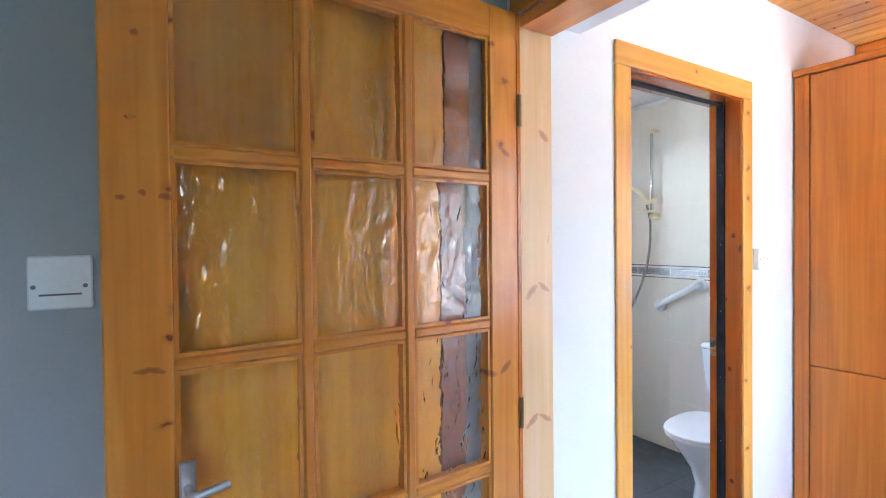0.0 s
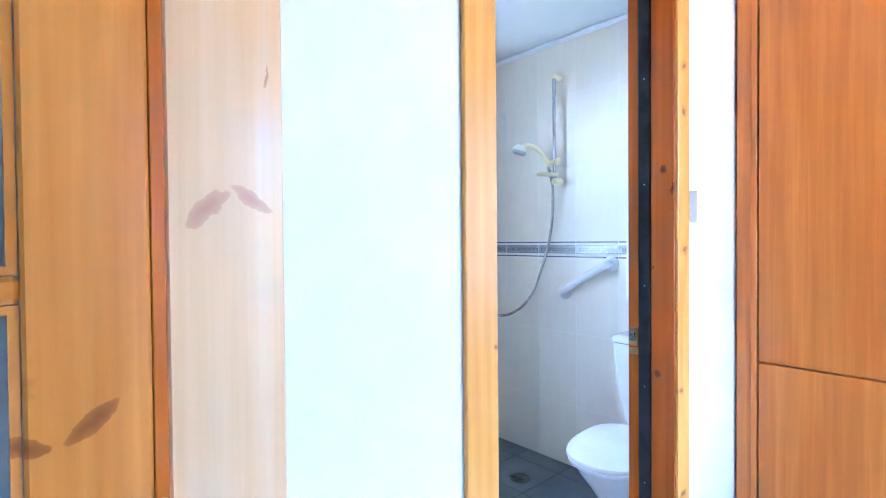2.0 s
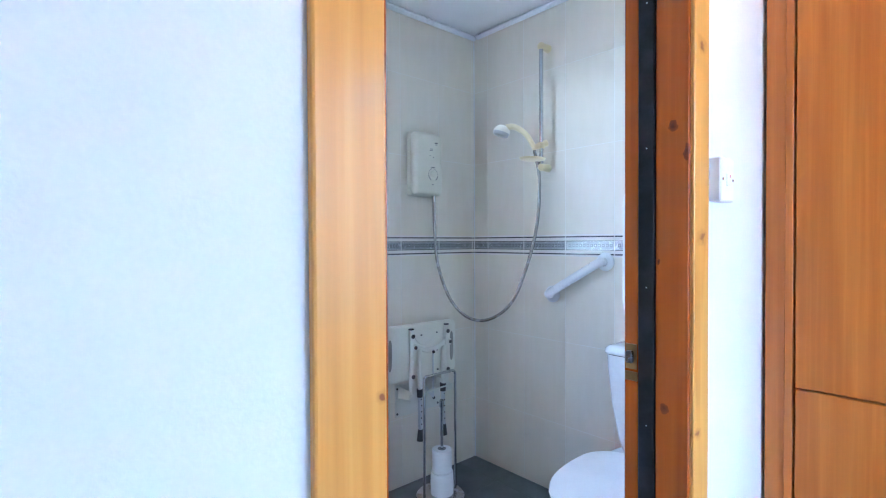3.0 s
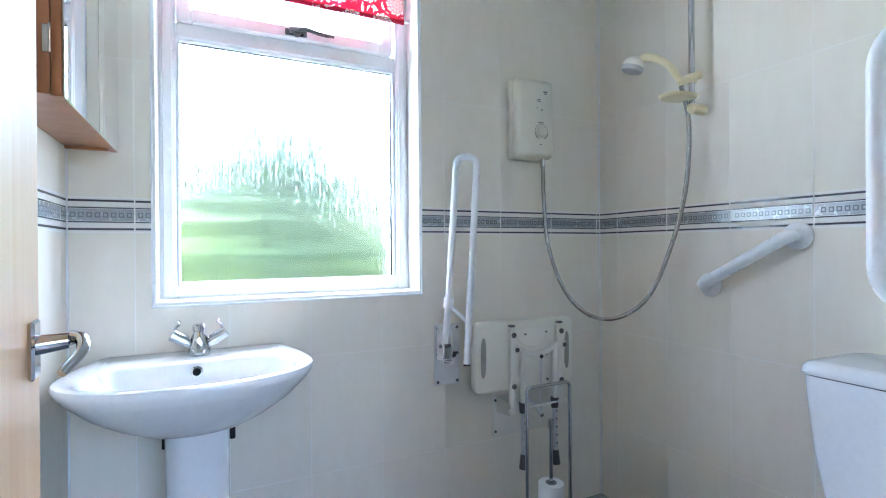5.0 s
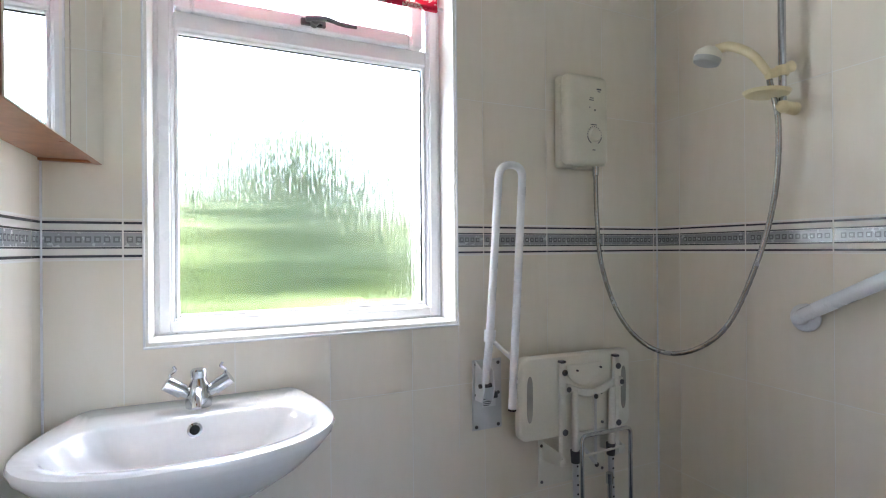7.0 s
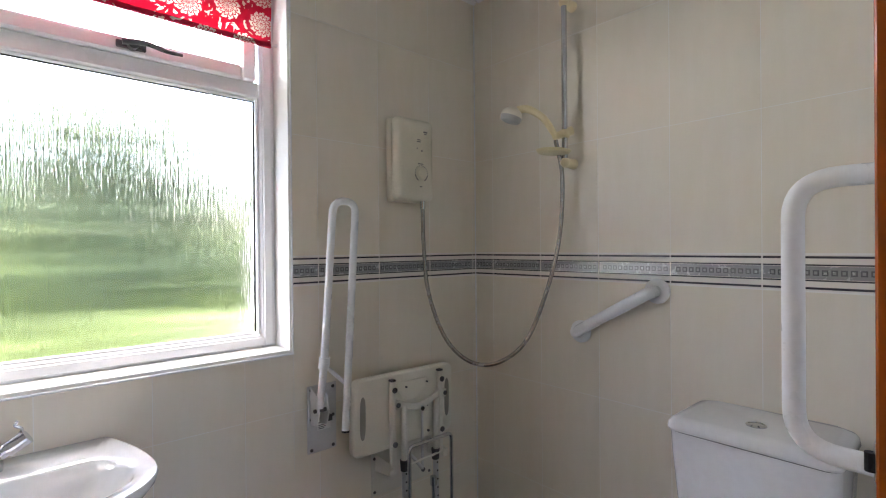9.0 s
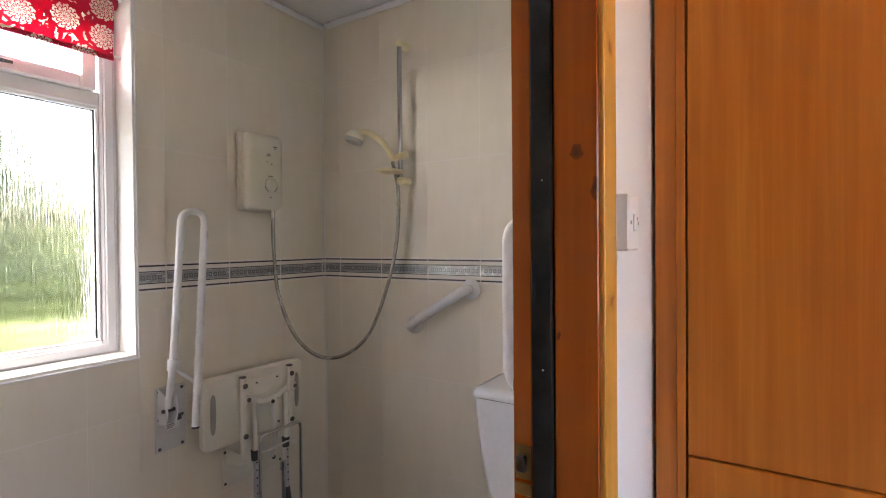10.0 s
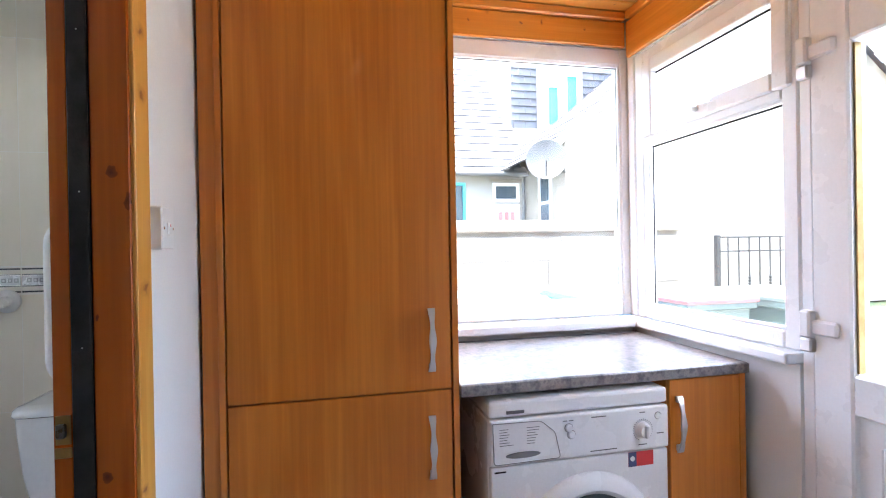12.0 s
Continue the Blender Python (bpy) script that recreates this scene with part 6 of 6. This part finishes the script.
    for y0, y1, z0, z1 in ((-4.48, -3.78, 4.3, 6.0), (-6.9, -5.74, 4.3, 6.0)):
        z, r = z0, 0
        while z < z1:
            y = y0 - (r % 2) * 0.16
            while y < y1:
                a, c = max(y, y0), min(y + 0.315, y1)
                if c - a > 0.02:
                    slate(Vector((12.7, a, z)), Vector((0, 1, 0)), Vector((0.04, 0, 1)).normalized(), c - a, 0.2, Vector((-1, 0, 0)))
                y += 0.325
            z, r = z + 0.19, r + 1
    me = bpy.data.meshes.new("slate_hanging")
    me.from_pydata(verts, [], faces)
    me.materials.append(SLATE)
    ob = new("slate_hanging", me)
    ob.parent, ob.matrix_parent_inverse = h, h.matrix_basis.inverted()
    tagged(ob, "grey slates hung in courses beside the dormer", kind="stuff")


neighbour_house()

dish = thing("satellite_dish", (9.9, -3.7, 2.85), "grey satellite dish on the neighbour's gable", "satellite dish")
b = solid()
lathe(b, (9.5, -3.25, 2.9), [(0.0, 0.0), (0.15, 0.015), (0.28, 0.05), (0.37, 0.095), (0.375, 0.09), (0.28, 0.042), (0.0, -0.01)], 32, (-0.9, 0.42, 0.1))
part("reflector", b, DISH, dish, "", True)
b = solid()
tube(b, [(9.93, -3.85, 2.75), (9.7, -3.6, 2.8), (9.52, -3.27, 2.9)], 0.02, 8)
part("bracket", b, IRON, dish)
b = solid()
tube(b, [(9.48, -3.23, 2.56), (9.1, -3.06, 2.72), (9.06, -3.05, 2.82)], 0.012, 8)
part("feed_arm", b, IRON, dish)


def wheelie_bin(x, y, paint, label, lid=None):
    w = thing("wheelie_bin", (x, y, -0.1), label, "bin", "bins in the yard")
    b = solid()
    rect = lambda hw, hd, z, dx=0.0: [(x + dx - hd, y - hw, z), (x + dx - hd, y + hw, z), (x + dx + hd, y + hw, z), (x + dx + hd, y - hw, z)]
    loft(b, [rect(0.2, 0.24, -0.06), rect(0.24, 0.3, 0.86), rect(0.27, 0.33, 0.87), rect(0.27, 0.33, 0.91)])
    part("body", b, paint, w)
    b = solid()
    loft(b, [rect(0.275, 0.345, 0.913), rect(0.275, 0.345, 0.935), rect(0.25, 0.31, 0.965), rect(0.2, 0.25, 0.975)])
    part("lid", b, lid or paint, w)
    for s in (-1, 1):
        b = solid()
        rod(b, (x + 0.22, y + s * 0.2, 0.0), (x + 0.22, y + s * 0.26, 0.0), 0.1, 18)
        part("wheel", b, BLACK, w)
    b = solid()
    rod(b, (x + 0.37, y - 0.2, 0.93), (x + 0.37, y + 0.2, 0.93), 0.015, 10)
    part("handle", b, paint, w)


wheelie_bin(4.25, -1.18, BIN_BLUE, "blue plastic wheelie bin in the yard")
wheelie_bin(4.45, -0.52, HARL, "pale grey plastic wheelie bin in the yard")
wheelie_bin(4.12, -1.86, BIN_GREEN, "dark green wheelie bin with a red lid", BIN_RED)
wheelie_bin(4.0, -2.5, BIN_GREEN, "dark green plastic wheelie bin in the yard")


def iron_railing():
    x, y0, y1, z1 = 4.9, -2.82, -4.35, 1.36
    g = thing("iron_gate", (x, y0, -0.1), "black wrought iron gate with collared bars", "gate")
    for y in (y0, y1):
        part("post", boxed(x - 0.02, x + 0.02, y - 0.02, y + 0.02, -0.1, z1 + 0.02), IRON, g)
    for z in (z1, z1 - 0.13, 0.1):
        part("rail", boxed(x - 0.012, x + 0.012, y1 + 0.02, y0 - 0.02, z - 0.008, z + 0.008), IRON, g)
    n = 13
    for i in range(1, n):
        y = y0 + (y1 - y0) * i / n
        b = solid()
        rod(b, (x, y, 0.1), (x, y, z1), 0.007, 8)
        if i % 3 != 1:
            zc = 0.95 if i % 2 else 0.72
            for dz in (-0.03, 0, 0.03):
                bmesh.ops.create_icosphere(b, subdivisions=1, radius=0.017, matrix=Matrix.Translation((x, y, zc + dz)))
        part("bar", b, IRON, g)


iron_railing()

wall_out = thing("garden_wall", (5.9, 1.0, -0.1), "pale sandstone garden wall with a flat coping", "garden wall")
part("core", boxed(5.74, 6.0, -3.05, 6.0, -0.1, 1.45), STONE, wall_out)
part("coping", boxed(5.66, 6.08, -3.1, 6.0, 1.452, 1.57, bev=0.015), STONE, wall_out)
rnd = random.Random(7)
stones = []
for k in range(6):
    hw, hh = rnd.uniform(0.14, 0.36), 0.1244
    stones.append((hw, mesh_of("stone", boxed(-0.03, 0.03, -hw, hw, -hh, hh, bev=0.004), STONE)))
for r in range(6):
    y = -3.05
    while y < 2.2:
        hw, me = rnd.choice(stones)
        ob = new("stone", me)
        ob.parent = wall_out
        ob.matrix_parent_inverse = wall_out.matrix_basis.inverted()
        ob.matrix_basis = Matrix.Translation((5.735 + rnd.uniform(-0.008, 0.008), y + hw, 0.03 + 0.25 * r))
        y += 2 * hw + 0.0015

# ---- tiles ----
ROWS_Z = [0.0, 0.345, 0.752, 1.17]
ROWS_UP = [1.272, 1.68, 2.088, BTOP]
JOINT = 0.002


def span(origin, pitch, lo, hi):
    """Joint places on a wall, between its two ends."""
    k0 = math.ceil((lo - origin) / pitch + 1e-6)
    cuts = [lo]
    while origin + k0 * pitch < hi - 1e-6:
        cuts.append(origin + k0 * pitch)
        k0 += 1
    return cuts + [hi]


def less(rect, hole):
    """A rectangle less a hole, as rectangles."""
    a0, a1, c0, c1 = rect
    if hole is None or hole[0] >= a1 or hole[1] <= a0 or hole[2] >= c1 or hole[3] <= c0:
        return [rect]
    out = []
    if hole[0] > a0:
        out.append((a0, hole[0], c0, c1))
    if hole[1] < a1:
        out.append((hole[1], a1, c0, c1))
    m0, m1 = max(a0, hole[0]), min(a1, hole[1])
    if hole[2] > c0:
        out.append((m0, m1, c0, hole[2]))
    if hole[3] < c1:
        out.append((m0, m1, hole[3], c1))
    return out


def slab(axis, face, sign, a0, a1, c0, c1, back, front, b, bev=0.0):
    lo, hi = sorted((face - sign * back, face + sign * front))
    if axis == "y":
        box(b, a0, a1, lo, hi, c0, c1, bev=bev)
    else:
        box(b, lo, hi, a0, a1, c0, c1, bev=bev)
    return b


def border_motif(axis, face, sign, a0, a1, parent):
    """The printed lines and little squares of one border tile."""
    b = solid()
    for c0, c1 in ((1.177, 1.183), (1.1985, 1.2025), (1.2395, 1.2435), (1.259, 1.265)):
        slab(axis, face, sign, a0, a1, c0, c1, 0.001, 0.0007, b)
    part("dark_line", b, LUSTRE, parent)
    part("silver_strip", slab(axis, face, sign, a0, a1, 1.2035, 1.2385, 0.001, 0.0005, solid()), SILVER, parent)
    b = solid()
    u = a0 + 0.006
    while u + 0.0135 < a1:
        slab(axis, face, sign, u, u + 0.0135, 1.2135, 1.2285, 0.001, 0.0009, b)
        u += 0.0195
    part("square", b, INK_SOFT, parent)
    b = solid()
    u = a0 + 0.006
    while u + 0.0135 < a1:
        slab(axis, face, sign, u + 0.0035, u + 0.0105, 1.217, 1.225, 0.001, 0.0012, b)
        u += 0.0195
    part("square_heart", b, SILVER, parent)


INK_SOFT = plain("grey_glaze", (0.13, 0.135, 0.15), (0.2, 0.2, 0.22), 0.22, 0.2, 20, 200, 0.03)


def tile_wall(wall, axis, face, sign, cuts, hole):
    zs = list(zip(ROWS_Z, ROWS_Z[1:])) + list(zip(ROWS_UP, ROWS_UP[1:]))
    for a0, a1 in zip(cuts, cuts[1:]):
        for c0, c1 in zs:
            rects = less((a0 + JOINT / 2, a1 - JOINT / 2, c0 + JOINT / 2, c1 - JOINT / 2), hole)
            rects = [q for q in rects if q[1] - q[0] > 0.004 and q[3] - q[2] > 0.004]
            if not rects:
                continue
            b = solid()
            for q in rects:
                slab(axis, face, sign, q[0], q[1], q[2], q[3], 0.0004, 0.0, b, 0.0003 if len(rects) == 1 else 0.0)
            part("tile", b, TILE, wall)
        rects = less((a0 + JOINT / 2, a1 - JOINT / 2, 1.173, 1.269), hole)
        for q in rects:
            if q[1] - q[0] > 0.01:
                t = part("border_tile", slab(axis, face, sign, q[0], q[1], q[2], q[3], 0.001, 0.0005, solid(), 0.0004), BORDER, wall)
                border_motif(axis, face + sign * 0.0005, sign, q[0] + 0.001, q[1] - 0.001, t)


tile_wall(wall_bn, "y", BN, -1, span(2.554, 0.2535, BW, BE), (WX0 - 0.011, WX1 + 0.011, WZ0 - 0.014, 2.21))
tile_wall(wall_be, "x", BE, -1, span(2.498, 0.2545, BS, BN), None)
tile_wall(wall_bw, "x", BW, 1, span(2.545, 0.2545, BS, BN), None)
# border running into the window reveal
for x, sg in ((WX1 + 0.007, -1), (WX0 - 0.007, 1)):
    t = part("border_tile", slab("x", x, sg, BN + 0.002, 2.712, 1.173, 1.269, -0.0001, 0.0012, solid()), BORDER, wall_bn)
    border_motif("x", x + sg * 0.0012, sg, BN + 0.004, 2.710, t)

# floor tiles of the wet room
fb = mesh_of("floor_tile", boxed(-0.1515, 0.1515, -0.1515, 0.1515, -0.006, 0.0, bev=0.0008), FLOOR_TILE)
for i in range(7):
    for j in range(6):
        x, y = BW + 0.15 + i * 0.305, BS + 0.14 + j * 0.305
        ob = new("floor_tile", fb)
        ob.parent = floor_bath
        ob.matrix_basis = Matrix.Translation((x, y, 0.0))
